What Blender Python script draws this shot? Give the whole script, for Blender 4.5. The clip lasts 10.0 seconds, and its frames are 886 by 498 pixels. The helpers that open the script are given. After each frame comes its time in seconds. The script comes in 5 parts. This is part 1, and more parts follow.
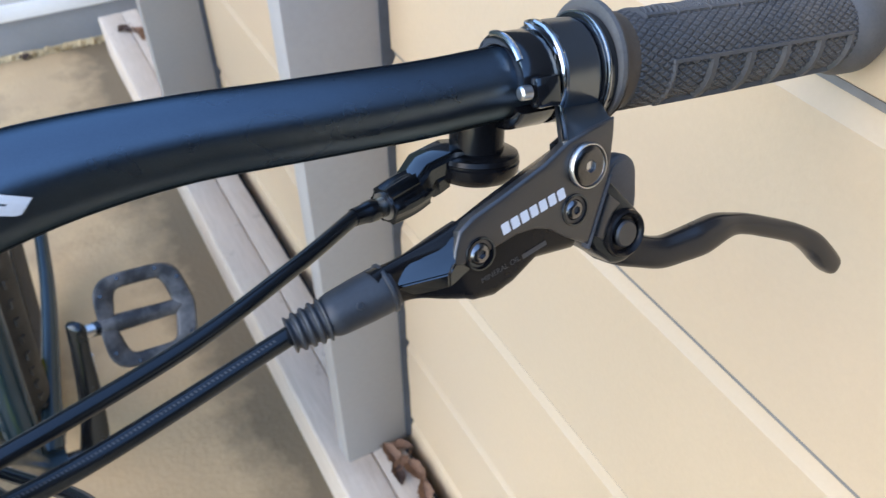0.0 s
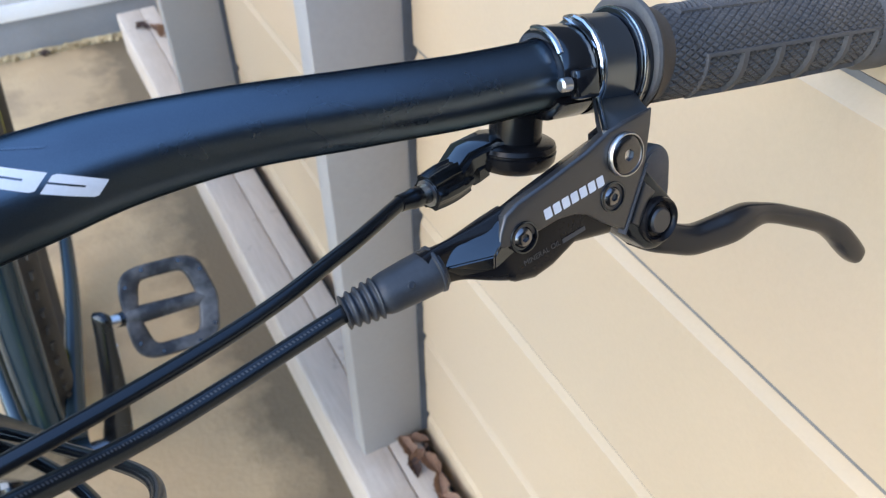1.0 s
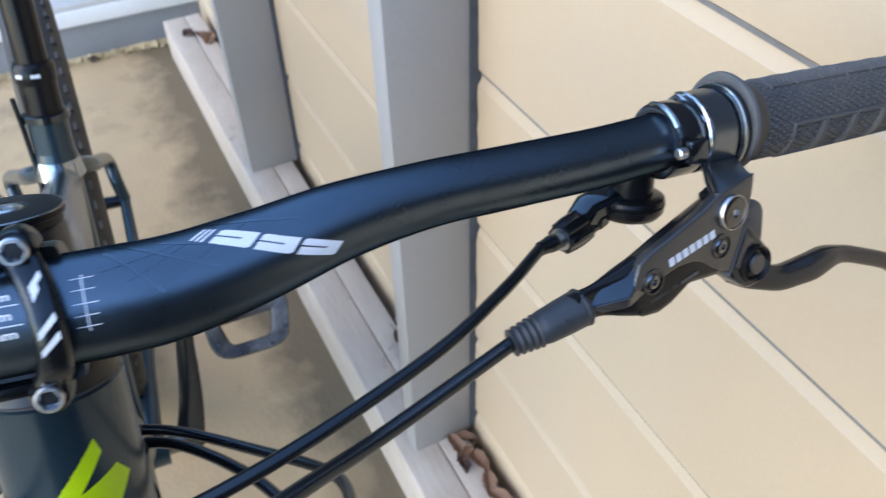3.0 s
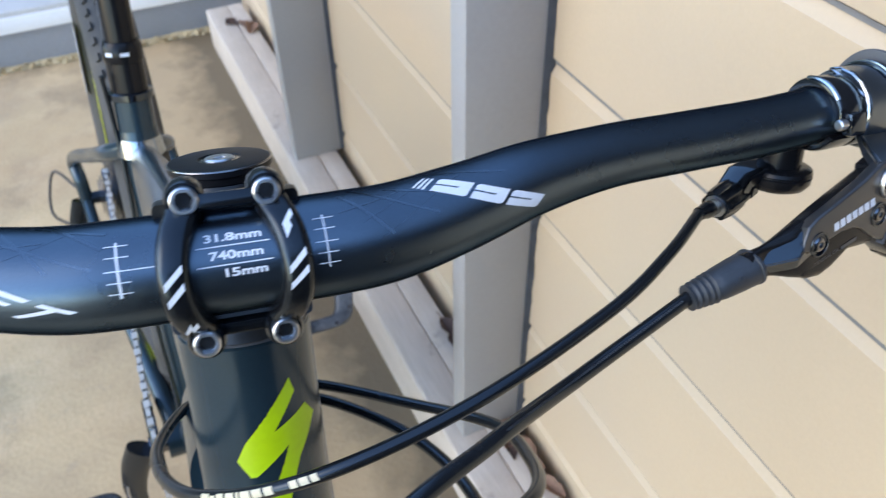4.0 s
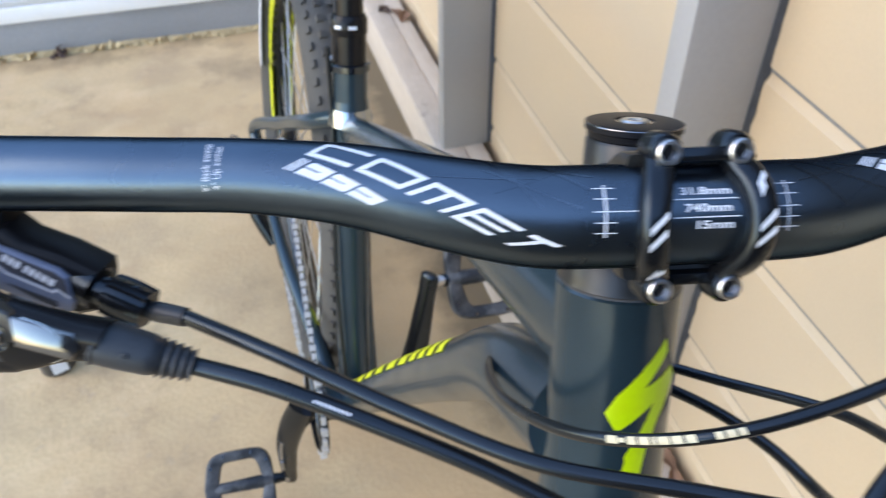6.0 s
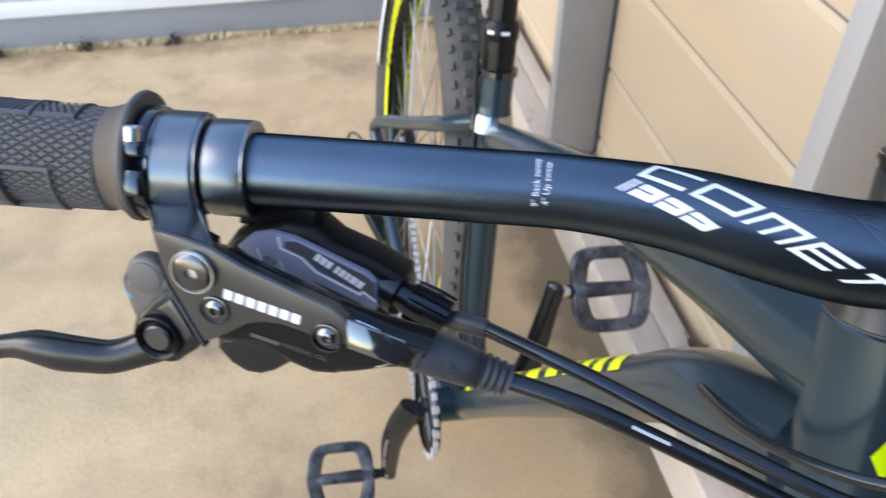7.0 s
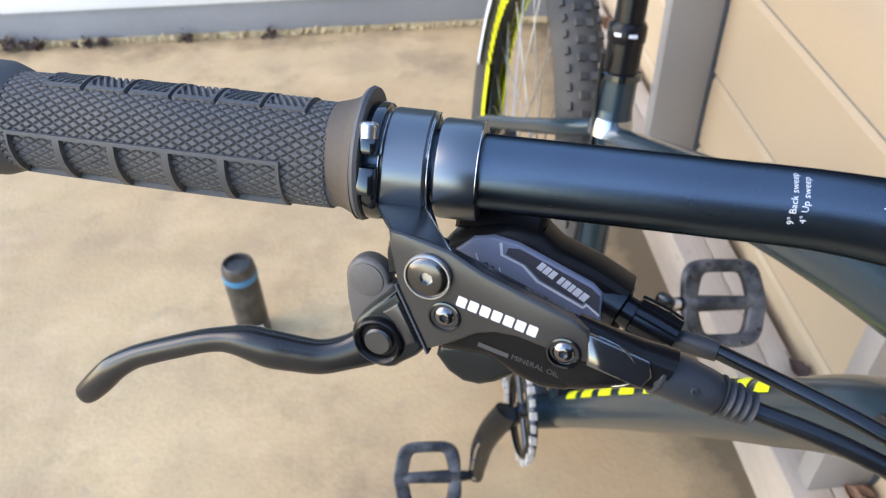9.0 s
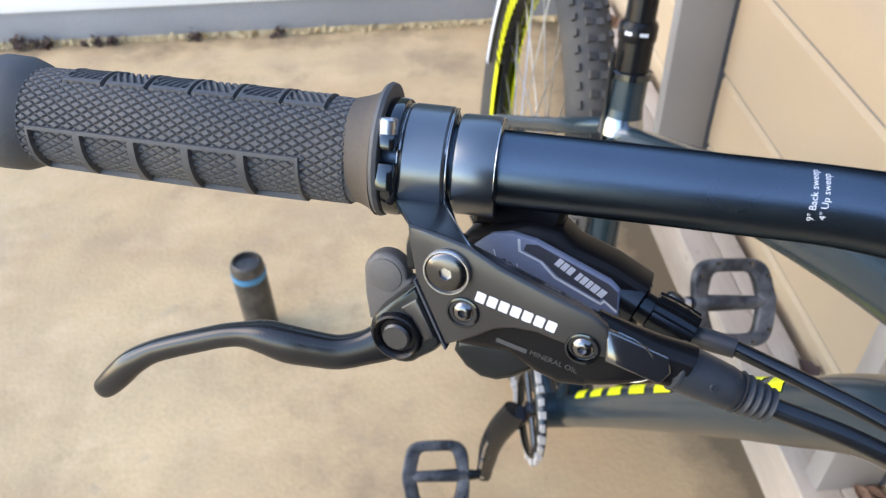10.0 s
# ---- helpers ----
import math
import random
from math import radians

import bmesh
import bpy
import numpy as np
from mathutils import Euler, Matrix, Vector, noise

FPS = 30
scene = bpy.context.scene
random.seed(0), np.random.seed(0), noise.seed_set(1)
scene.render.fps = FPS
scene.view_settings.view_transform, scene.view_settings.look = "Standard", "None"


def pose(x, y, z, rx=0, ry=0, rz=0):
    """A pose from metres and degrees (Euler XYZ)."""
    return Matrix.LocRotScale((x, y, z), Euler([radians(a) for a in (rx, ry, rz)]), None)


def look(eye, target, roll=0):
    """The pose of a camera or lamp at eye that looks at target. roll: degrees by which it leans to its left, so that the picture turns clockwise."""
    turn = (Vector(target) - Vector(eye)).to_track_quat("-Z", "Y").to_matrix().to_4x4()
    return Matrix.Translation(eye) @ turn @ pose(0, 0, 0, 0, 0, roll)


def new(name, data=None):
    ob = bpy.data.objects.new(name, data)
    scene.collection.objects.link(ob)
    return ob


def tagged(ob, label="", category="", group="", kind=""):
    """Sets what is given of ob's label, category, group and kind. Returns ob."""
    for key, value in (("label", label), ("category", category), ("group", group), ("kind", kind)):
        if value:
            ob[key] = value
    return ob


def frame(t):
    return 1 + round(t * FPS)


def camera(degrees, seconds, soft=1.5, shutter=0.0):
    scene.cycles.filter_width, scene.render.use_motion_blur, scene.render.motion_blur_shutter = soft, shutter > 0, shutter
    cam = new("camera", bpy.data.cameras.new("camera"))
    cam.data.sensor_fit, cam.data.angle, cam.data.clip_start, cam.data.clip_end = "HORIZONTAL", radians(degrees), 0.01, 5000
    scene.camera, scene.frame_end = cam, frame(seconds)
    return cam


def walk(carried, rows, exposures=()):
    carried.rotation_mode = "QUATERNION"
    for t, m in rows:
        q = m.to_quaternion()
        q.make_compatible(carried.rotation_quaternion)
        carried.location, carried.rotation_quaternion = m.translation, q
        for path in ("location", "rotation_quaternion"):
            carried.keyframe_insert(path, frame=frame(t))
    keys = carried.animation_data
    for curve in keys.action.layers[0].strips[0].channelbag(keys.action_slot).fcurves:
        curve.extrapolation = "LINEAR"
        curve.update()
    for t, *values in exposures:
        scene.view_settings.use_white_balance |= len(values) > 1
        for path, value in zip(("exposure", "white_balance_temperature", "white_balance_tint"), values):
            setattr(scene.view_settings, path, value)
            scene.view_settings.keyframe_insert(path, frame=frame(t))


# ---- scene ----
cam = camera(57.7, 10.0, soft=1.2, shutter=0.5)
cam.data.dof.use_dof, cam.data.dof.focus_distance, cam.data.dof.aperture_fstop = True, 0.255, 26.0
PATH = [
    (0, 0.0409, 0.0616, 1.0754, 47.53, 0.35, -29.13),
    (0.5, 0.0302, 0.0614, 1.0784, 47.52, 0.42, -28.71),
    (1, 0.0273, 0.0571, 1.0796, 47.41, 0.55, -28.36),
    (1.5, 0.0252, 0.0521, 1.0937, 47.37, 0.63, -28.10),
    (2, 0.0145, 0.0495, 1.1084, 47.33, 0.67, -27.85),
    (2.2, 0.0116, 0.0469, 1.1131, 47.82, 0.92, -27.72),
    (3.3, -0.0435, 0.0548, 1.1287, 46.99, 1.21, -26.82),
    (3.5, -0.0577, 0.0567, 1.1278, 47.02, 1.06, -26.56),
    (4, -0.0848, 0.0586, 1.1282, 47.01, 0.84, -25.48),
    (4.5, -0.1061, 0.0586, 1.1274, 47.05, 0.74, -24.06),
    (5, -0.1307, 0.0636, 1.1288, 47.09, 0.57, -22.18),
    (5.5, -0.1543, 0.0714, 1.1291, 47.21, 0.42, -19.77),
    (6, -0.1943, 0.0808, 1.1263, 47.26, 0.30, -16.89),
    (6.2, -0.2103, 0.0843, 1.1277, 47.23, 0.21, -15.61),
    (7.3, -0.2772, 0.1121, 1.1284, 47.45, 0.65, -9.28),
    (7.5, -0.2830, 0.1154, 1.1293, 47.39, 0.84, -8.32),
    (8, -0.3031, 0.1165, 1.1244, 47.44, 1.15, -6.76),
    (8.5, -0.3089, 0.1173, 1.1236, 47.51, 1.38, -5.93),
    (9, -0.3098, 0.1212, 1.1235, 47.50, 1.51, -5.52),
    (9.5, -0.3095, 0.1212, 1.1241, 47.52, 1.63, -5.24),
    (10, -0.3132, 0.1204, 1.1231, 47.49, 1.70, -5.06),
]
walk(cam, [(t, pose(x, y, z, rx, ry, rz)) for t, x, y, z, rx, ry, rz in PATH], [(0.0, 2.33, 6600, 9), (3.5, 2.22, 6400, 8), (5.0, 2.20, 6750, 8), (7.5, 2.32, 7450, 13), (10.0, 2.35, 7500, 13)])

# ---- light ----
world = bpy.data.worlds.new("sky")
scene.world = world
world.use_nodes = True
wn = world.node_tree
sky = wn.nodes.new("ShaderNodeTexSky")
sky.sky_type, sky.sun_disc = "NISHITA", False
sky.sun_elevation, sky.sun_rotation = radians(34), radians(-95)
sky.dust_density, sky.ozone_density = 0.4, 3.0
wn.nodes["Background"].inputs["Strength"].default_value = 0.15
wn.links.new(sky.outputs["Color"], wn.nodes["Background"].inputs["Color"])
sun_data = bpy.data.lights.new("sun", "SUN")
sun_data.energy, sun_data.angle, sun_data.color = 0.25, radians(40), (1.0, 0.80, 0.56)
sun = new("sun", sun_data)
sun.matrix_world = look((-4.0, 0.5, 3.3), (0, 0.9, 0.3))


# ---- materials ----
def nodes_of(name):
    m = bpy.data.materials.new(name)
    m.use_nodes = True
    return m, m.node_tree.nodes, m.node_tree.links, m.node_tree.nodes["Principled BSDF"]


def surface(name, colour, rough=0.5, metal=0.0, vary=0.12, scale=30.0, grain=400.0, bump=0.0, spec=0.5, coat=0.0, rough_vary=0.08, stretch=(1, 1, 1), tint=None, tint_scale=3.0, tint_amount=0.5, gloss_tint=None, ior=1.5):
    """A plain procedural surface: colour mottled at two scales, roughness that wanders, fine relief."""
    m, n, l, b = nodes_of(name)
    co = n.new("ShaderNodeTexCoord")
    mp = n.new("ShaderNodeMapping")
    mp.inputs["Scale"].default_value = stretch
    l.new(co.outputs["Object"], mp.inputs["Vector"])
    big, fine = n.new("ShaderNodeTexNoise"), n.new("ShaderNodeTexNoise")
    big.inputs["Scale"].default_value, big.inputs["Detail"].default_value = scale, 6
    fine.inputs["Scale"].default_value, fine.inputs["Detail"].default_value = grain, 3
    l.new(mp.outputs["Vector"], big.inputs["Vector"]), l.new(mp.outputs["Vector"], fine.inputs["Vector"])
    add = n.new("ShaderNodeMath")
    add.operation = "ADD"
    l.new(big.outputs["Fac"], add.inputs[0]), l.new(fine.outputs["Fac"], add.inputs[1])
    ramp = n.new("ShaderNodeValToRGB")
    ramp.color_ramp.elements[0].position, ramp.color_ramp.elements[1].position = 0.3, 0.7
    ramp.color_ramp.elements[0].color = (*[c * (1 - vary) for c in colour], 1)
    ramp.color_ramp.elements[1].color = (*[min(1, c * (1 + vary)) for c in colour], 1)
    half = n.new("ShaderNodeMath")
    half.operation, half.inputs[1].default_value = "MULTIPLY", 0.5
    l.new(add.outputs[0], half.inputs[0]), l.new(half.outputs[0], ramp.inputs["Fac"])
    out = ramp.outputs["Color"]
    if tint:
        wide = n.new("ShaderNodeTexNoise")
        wide.inputs["Scale"].default_value, wide.inputs["Detail"].default_value = tint_scale, 5
        l.new(mp.outputs["Vector"], wide.inputs["Vector"])
        edge = n.new("ShaderNodeMapRange")
        edge.inputs["From Min"].default_value, edge.inputs["From Max"].default_value = 0.42, 0.68
        edge.inputs["To Max"].default_value = tint_amount
        l.new(wide.outputs["Fac"], edge.inputs["Value"])
        mix = n.new("ShaderNodeMix")
        mix.data_type = "RGBA"
        l.new(edge.outputs[0], mix.inputs["Factor"]), l.new(out, mix.inputs[6])
        mix.inputs[7].default_value = (*tint, 1)
        out = mix.outputs[2]
    l.new(out, b.inputs["Base Color"])
    rr = n.new("ShaderNodeMapRange")
    rr.inputs["To Min"].default_value, rr.inputs["To Max"].default_value = max(0.02, rough - rough_vary), min(1, rough + rough_vary)
    l.new(big.outputs["Fac"], rr.inputs["Value"]), l.new(rr.outputs[0], b.inputs["Roughness"])
    b.inputs["Metallic"].default_value, b.inputs["Specular IOR Level"].default_value = metal, spec
    b.inputs["IOR"].default_value = ior
    if gloss_tint:
        b.inputs["Specular Tint"].default_value = (*gloss_tint, 1)
    b.inputs["Coat Weight"].default_value, b.inputs["Coat Roughness"].default_value = coat, 0.06
    if bump:
        bp = n.new("ShaderNodeBump")
        bp.inputs["Strength"].default_value, bp.inputs["Distance"].default_value = 1.0, bump
        l.new(fine.outputs["Fac"], bp.inputs["Height"]), l.new(bp.outputs["Normal"], b.inputs["Normal"])
    return m


PAINT_CREAM = surface("cream_board_paint", (0.50, 0.385, 0.255), 0.55, vary=0.04, scale=9, grain=260, bump=0.0002, tint=(0.45, 0.365, 0.265), tint_scale=2.5, tint_amount=0.5)
JOINT_SHADE = surface("joint_shade_grey", (0.17, 0.165, 0.16), 0.8, vary=0.2, scale=30, grain=100)
PAINT_POST = surface("grey_post_paint", (0.318, 0.305, 0.292), 0.55, vary=0.05, scale=6, grain=180, bump=0.0002, tint=(0.31, 0.298, 0.285), tint_scale=5, tint_amount=0.35)
TIMBER = surface("weathered_pale_timber", (0.475, 0.400, 0.325), 0.75, vary=0.12, scale=14, grain=150, bump=0.0008, stretch=(1, 0.12, 1), tint=(0.32, 0.26, 0.20), tint_scale=9, tint_amount=0.45)
CONCRETE = surface("stained_concrete", (0.60, 0.430, 0.235), 0.85, vary=0.14, scale=7, grain=120, bump=0.0012, tint=(0.36, 0.255, 0.155), tint_scale=4.5, tint_amount=0.7)


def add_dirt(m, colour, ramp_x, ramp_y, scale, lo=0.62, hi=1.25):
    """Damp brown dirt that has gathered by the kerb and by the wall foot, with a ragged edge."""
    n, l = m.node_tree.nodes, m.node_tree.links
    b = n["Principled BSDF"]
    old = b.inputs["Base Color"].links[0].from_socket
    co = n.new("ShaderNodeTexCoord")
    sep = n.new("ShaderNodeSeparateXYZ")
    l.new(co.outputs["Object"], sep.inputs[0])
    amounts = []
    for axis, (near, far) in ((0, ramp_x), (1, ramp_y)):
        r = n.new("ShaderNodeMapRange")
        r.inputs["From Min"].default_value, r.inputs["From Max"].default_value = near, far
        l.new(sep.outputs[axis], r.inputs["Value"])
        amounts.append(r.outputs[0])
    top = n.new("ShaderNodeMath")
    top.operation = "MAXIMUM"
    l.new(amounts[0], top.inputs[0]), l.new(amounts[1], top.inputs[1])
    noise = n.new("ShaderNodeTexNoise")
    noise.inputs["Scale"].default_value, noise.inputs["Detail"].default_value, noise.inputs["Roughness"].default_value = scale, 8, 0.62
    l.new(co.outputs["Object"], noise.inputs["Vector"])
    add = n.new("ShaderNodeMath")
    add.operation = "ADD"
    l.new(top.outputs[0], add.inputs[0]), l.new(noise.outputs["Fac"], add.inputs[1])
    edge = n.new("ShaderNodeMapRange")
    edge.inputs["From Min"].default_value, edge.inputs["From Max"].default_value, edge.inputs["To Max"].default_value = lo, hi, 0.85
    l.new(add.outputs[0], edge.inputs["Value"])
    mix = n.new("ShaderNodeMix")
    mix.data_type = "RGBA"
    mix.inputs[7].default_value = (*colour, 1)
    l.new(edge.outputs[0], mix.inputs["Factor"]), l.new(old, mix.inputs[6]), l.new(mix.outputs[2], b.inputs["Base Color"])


def add_patches(m, colour, scale, lo, hi, amount):
    """Worn patches of another shade, with a broken edge."""
    n, l = m.node_tree.nodes, m.node_tree.links
    b = n["Principled BSDF"]
    old = b.inputs["Base Color"].links[0].from_socket
    co, noise, edge, mix = n.new("ShaderNodeTexCoord"), n.new("ShaderNodeTexNoise"), n.new("ShaderNodeMapRange"), n.new("ShaderNodeMix")
    noise.inputs["Scale"].default_value, noise.inputs["Detail"].default_value, noise.inputs["Roughness"].default_value = scale, 9, 0.68
    edge.inputs["From Min"].default_value, edge.inputs["From Max"].default_value, edge.inputs["To Max"].default_value = lo, hi, amount
    mix.data_type = "RGBA"
    mix.inputs[7].default_value = (*colour, 1)
    l.new(co.outputs["Object"], noise.inputs["Vector"]), l.new(noise.outputs["Fac"], edge.inputs["Value"])
    l.new(edge.outputs[0], mix.inputs["Factor"]), l.new(old, mix.inputs[6]), l.new(mix.outputs[2], b.inputs["Base Color"])


add_patches(CONCRETE, (0.74, 0.55, 0.33), 5.5, 0.50, 0.68, 0.6)
add_patches(CONCRETE, (0.80, 0.76, 0.68), 30.0, 0.70, 0.76, 0.7)
add_patches(CONCRETE, (0.50, 0.305, 0.145), 1.4, 0.42, 0.66, 0.6)
add_patches(CONCRETE, (0.40, 0.31, 0.22), 16.0, 0.60, 0.70, 0.5)
add_dirt(CONCRETE, (0.41, 0.292, 0.16), (-0.55, 0.24), (2.30, 2.75), 4.0)
add_patches(CONCRETE, (0.19, 0.135, 0.078), 3.2, 0.54, 0.68, 0.5)
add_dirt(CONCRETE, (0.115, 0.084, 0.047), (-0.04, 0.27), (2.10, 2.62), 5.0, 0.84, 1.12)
add_patches(TIMBER, (0.10, 0.085, 0.07), 11.0, 0.61, 0.72, 0.7)
add_patches(TIMBER, (0.56, 0.49, 0.415), 5.0, 0.50, 0.66, 0.6)
WALL_GREY = surface("grey_plinth_paint", (0.29, 0.29, 0.30), 0.6, vary=0.10, scale=8, grain=160, tint=(0.19, 0.19, 0.185), tint_scale=4)
WALL_WHITE = surface("white_rail_paint", (0.82, 0.81, 0.80), 0.4, vary=0.04, scale=5, grain=120)
# Near-black for the unseen walls that darken reflections
BACK_WALL = surface("unseen_wall_dark", (0.022, 0.022, 0.024), 0.8, vary=0.1, scale=3, grain=60)
FAR_WALL = surface("unseen_wall_grey_green", (0.11, 0.125, 0.10), 0.8, vary=0.1, scale=3, grain=60)
GRIT = surface("dry_grass_and_grit", (0.55, 0.42, 0.235), 0.9, vary=0.35, scale=40, grain=300, bump=0.002)
LEAF = surface("dead_brown_leaf", (0.20, 0.11, 0.065), 0.7, vary=0.35, scale=60, grain=300, bump=0.0005)
LEAF_DARK = surface("dark_dead_leaf", (0.07, 0.04, 0.03), 0.7, vary=0.35, scale=60, grain=300)
BAR_BLACK = surface("satin_black_anodising", (0.112, 0.145, 0.182), 0.28, metal=0.97, vary=0.12, scale=40, grain=3200, bump=0.00005, rough_vary=0.03, spec=0.2, gloss_tint=(0.06, 0.065, 0.07))
GLOSS_BLACK = surface("polished_black_alloy", (0.006, 0.006, 0.007), 0.11, vary=0.2, scale=60, grain=900, spec=1.0, rough_vary=0.05, gloss_tint=(0.75, 0.88, 1.0))
SATIN_BLACK = surface("satin_black_alloy", (0.006, 0.0062, 0.007), 0.25, vary=0.2, scale=60, grain=1200, spec=0.55, gloss_tint=(0.7, 0.85, 1.0))
GREY_BLACK = surface("matt_charcoal_alloy", (0.026, 0.0255, 0.026), 0.31, vary=0.12, scale=60, grain=2000, bump=0.00002, spec=0.62, ior=1.6)
PANEL = surface("slate_cover_print", (0.068, 0.071, 0.088), 0.35, vary=0.1, scale=60, grain=900)
BOOT = surface("blue_grey_boot_rubber", (0.030, 0.034, 0.040), 0.45, vary=0.22, scale=90, grain=900, bump=0.00004, spec=0.5)
LEVER = surface("satin_charcoal_lever", (0.014, 0.014, 0.015), 0.24, vary=0.15, scale=60, grain=1500, spec=0.55)
RUBBER = surface("dusty_charcoal_rubber", (0.070, 0.071, 0.073), 0.62, vary=0.18, scale=70, grain=900, bump=0.00005, tint=(0.125, 0.110, 0.095), tint_scale=45, tint_amount=0.45)
RUBBER_WORN = surface("dust_browned_rubber", (0.085, 0.065, 0.048), 0.7, vary=0.15, scale=60, grain=900)
HOSE = surface("black_hose_jacket", (0.009, 0.0095, 0.0105), 0.25, vary=0.2, scale=50, grain=900, spec=0.55, gloss_tint=(0.7, 0.85, 1.0))
STEEL = surface("bright_steel", (0.62, 0.62, 0.62), 0.32, metal=1.0, vary=0.1, scale=200, grain=1500)
STEEL_DARK = surface("dark_chromed_steel", (0.20, 0.20, 0.21), 0.2, metal=1.0, vary=0.15, scale=200, grain=1500)
FRAME_GREY = surface("gloss_blue_grey_frame_paint", (0.014, 0.027, 0.036), 0.22, vary=0.12, scale=30, grain=1500, spec=0.55, coat=0.1, gloss_tint=(0.7, 0.86, 1.0))
LIME = surface("lime_decal", (0.52, 0.72, 0.005), 0.35, vary=0.05, scale=40, grain=400)
LIME_YELLOW = surface("yellow_lime_decal", (0.72, 0.74, 0.01), 0.4, vary=0.05, scale=40, grain=400)
PRINT = surface("white_print", (0.72, 0.74, 0.78), 0.4, vary=0.05, scale=200, grain=900)
STRAP = surface("polished_charcoal_alloy", (0.012, 0.0135, 0.016), 0.30, vary=0.15, scale=60, grain=1200, spec=1.0, rough_vary=0.04, gloss_tint=(0.82, 0.92, 1.0), ior=1.9)
# Bright metal for sky glints laid over polished black edges and the frame joint
GLINT_METAL = surface("edge_glint_metal", (0.36, 0.39, 0.42), 0.18, metal=1.0, vary=0.1, scale=200, grain=1500)
BOLT_DARK = surface("dark_domed_bolt", (0.12, 0.12, 0.125), 0.22, metal=1.0, vary=0.15, scale=200, grain=1500)
FACET = surface("polished_dark_facet", (0.012, 0.013, 0.016), 0.10, vary=0.15, scale=60, grain=900, spec=1.0, rough_vary=0.03, ior=1.9)
STEM_GREY = surface("satin_charcoal_stem", (0.012, 0.0115, 0.011), 0.34, vary=0.15, scale=60, grain=1200, spec=0.5)
CHAIN_STEEL = surface("dull_chain_steel", (0.42, 0.40, 0.37), 0.5, metal=0.0, vary=0.2, scale=200, grain=1500)
BODY_BLACK = surface("smooth_black_casting", (0.008, 0.008, 0.009), 0.22, vary=0.2, scale=60, grain=1200, spec=0.3, ior=1.4)
TAB_GREY = surface("warm_grey_tab", (0.10, 0.092, 0.086), 0.5, vary=0.12, scale=60, grain=900)
PLASTIC = surface("matt_black_plastic", (0.008, 0.008, 0.0095), 0.42, vary=0.2, scale=60, grain=1500, spec=0.18, bump=0.00002)
PRINT_DIM = surface("dim_embossed_print", (0.055, 0.056, 0.058), 0.4, vary=0.05, scale=200, grain=900)
PRINT_GOLD = surface("pale_gold_print", (0.62, 0.54, 0.36), 0.35, vary=0.1, scale=200, grain=900)
PEDAL_GREY = surface("scuffed_slate_alloy", (0.018, 0.022, 0.028), 0.52, vary=0.35, scale=60, grain=500, spec=0.4, bump=0.0001, tint=(0.15, 0.155, 0.165), tint_scale=55, tint_amount=0.6)
GHOST = surface("gloss_ghost_print", (0.128, 0.162, 0.200), 0.25, metal=0.97, vary=0.1, scale=100, grain=900, gloss_tint=(0.07, 0.07, 0.07))
TYRE = surface("dusty_tyre_rubber", (0.045, 0.043, 0.040), 0.8, vary=0.25, scale=30, grain=300, bump=0.0003, tint=(0.10, 0.085, 0.065), tint_scale=12, tint_amount=0.5)
VIOLET = surface("blue_grey_cover_print", (0.215, 0.25, 0.345), 0.3, vary=0.08, scale=60, grain=600)
CAN_BLACK = surface("scuffed_black_can", (0.035, 0.033, 0.03), 0.35, vary=0.3, scale=60, grain=300, tint=(0.16, 0.13, 0.10), tint_scale=30, tint_amount=0.5)
CAN_BLUE = surface("blue_can_band", (0.05, 0.22, 0.38), 0.4, vary=0.15, scale=40, grain=200)


# ---- mesh helpers ----
def smooth(bm, angle=38.0):
    bm.normal_update()
    for f in bm.faces:
        f.smooth = True
    for e in bm.edges:
        e.smooth = not (len(e.link_faces) == 2 and e.calc_face_angle(0) > radians(angle))
    return bm


def part(name, bm, material, parent=None, label="", m=None, angle=38.0, flip=True):
    """Links a bmesh as one mesh object under a thing or a part; m is its pose in the world."""
    if flip:
        bmesh.ops.recalc_face_normals(bm, faces=bm.faces)
    smooth(bm, angle)
    me = bpy.data.meshes.new(name)
    bm.to_mesh(me)
    bm.free()
    me.materials.append(material)
    ob = new(name, me)
    place(ob, parent, m)
    return tagged(ob, label) if label else ob


def place(ob, parent=None, m=None):
    m = m or Matrix.Identity(4)
    if parent:
        ob.parent = parent
        ob.matrix_parent_inverse = WORLD_OF[parent.name].inverted()
    ob.matrix_basis = m
    WORLD_OF[ob.name] = m
    return ob


WORLD_OF = {}


def thing(name, m, label, category, group="", kind=""):
    ob = new(name)
    ob.empty_display_size = 0.05
    place(ob, None, m)
    return tagged(ob, label, category, group, kind)


def box(sx, sy, sz, bevel=0.0, at=(0, 0, 0), seg=2):
    bm = bmesh.new()
    bmesh.ops.create_cube(bm, size=1, matrix=Matrix.Translation(at) @ Matrix.Diagonal((sx, sy, sz, 1)))
    if bevel:
        bmesh.ops.bevel(bm, geom=bm.edges[:], offset=bevel, segments=seg, affect="EDGES", profile=0.5)
    return bm


def span(lo, hi, bevel=0.0, seg=2):
    return box(*[b - a for a, b in zip(lo, hi)], bevel, [(a + b) / 2 for a, b in zip(lo, hi)], seg)


def merge(*parts):
    out = bmesh.new()
    for bm in parts:
        me = bpy.data.meshes.new("tmp")
        bm.to_mesh(me)
        bm.free()
        out.from_mesh(me)
        bpy.data.meshes.remove(me)
    return out


def moved(bm, m):
    bm.transform(m)
    return bm


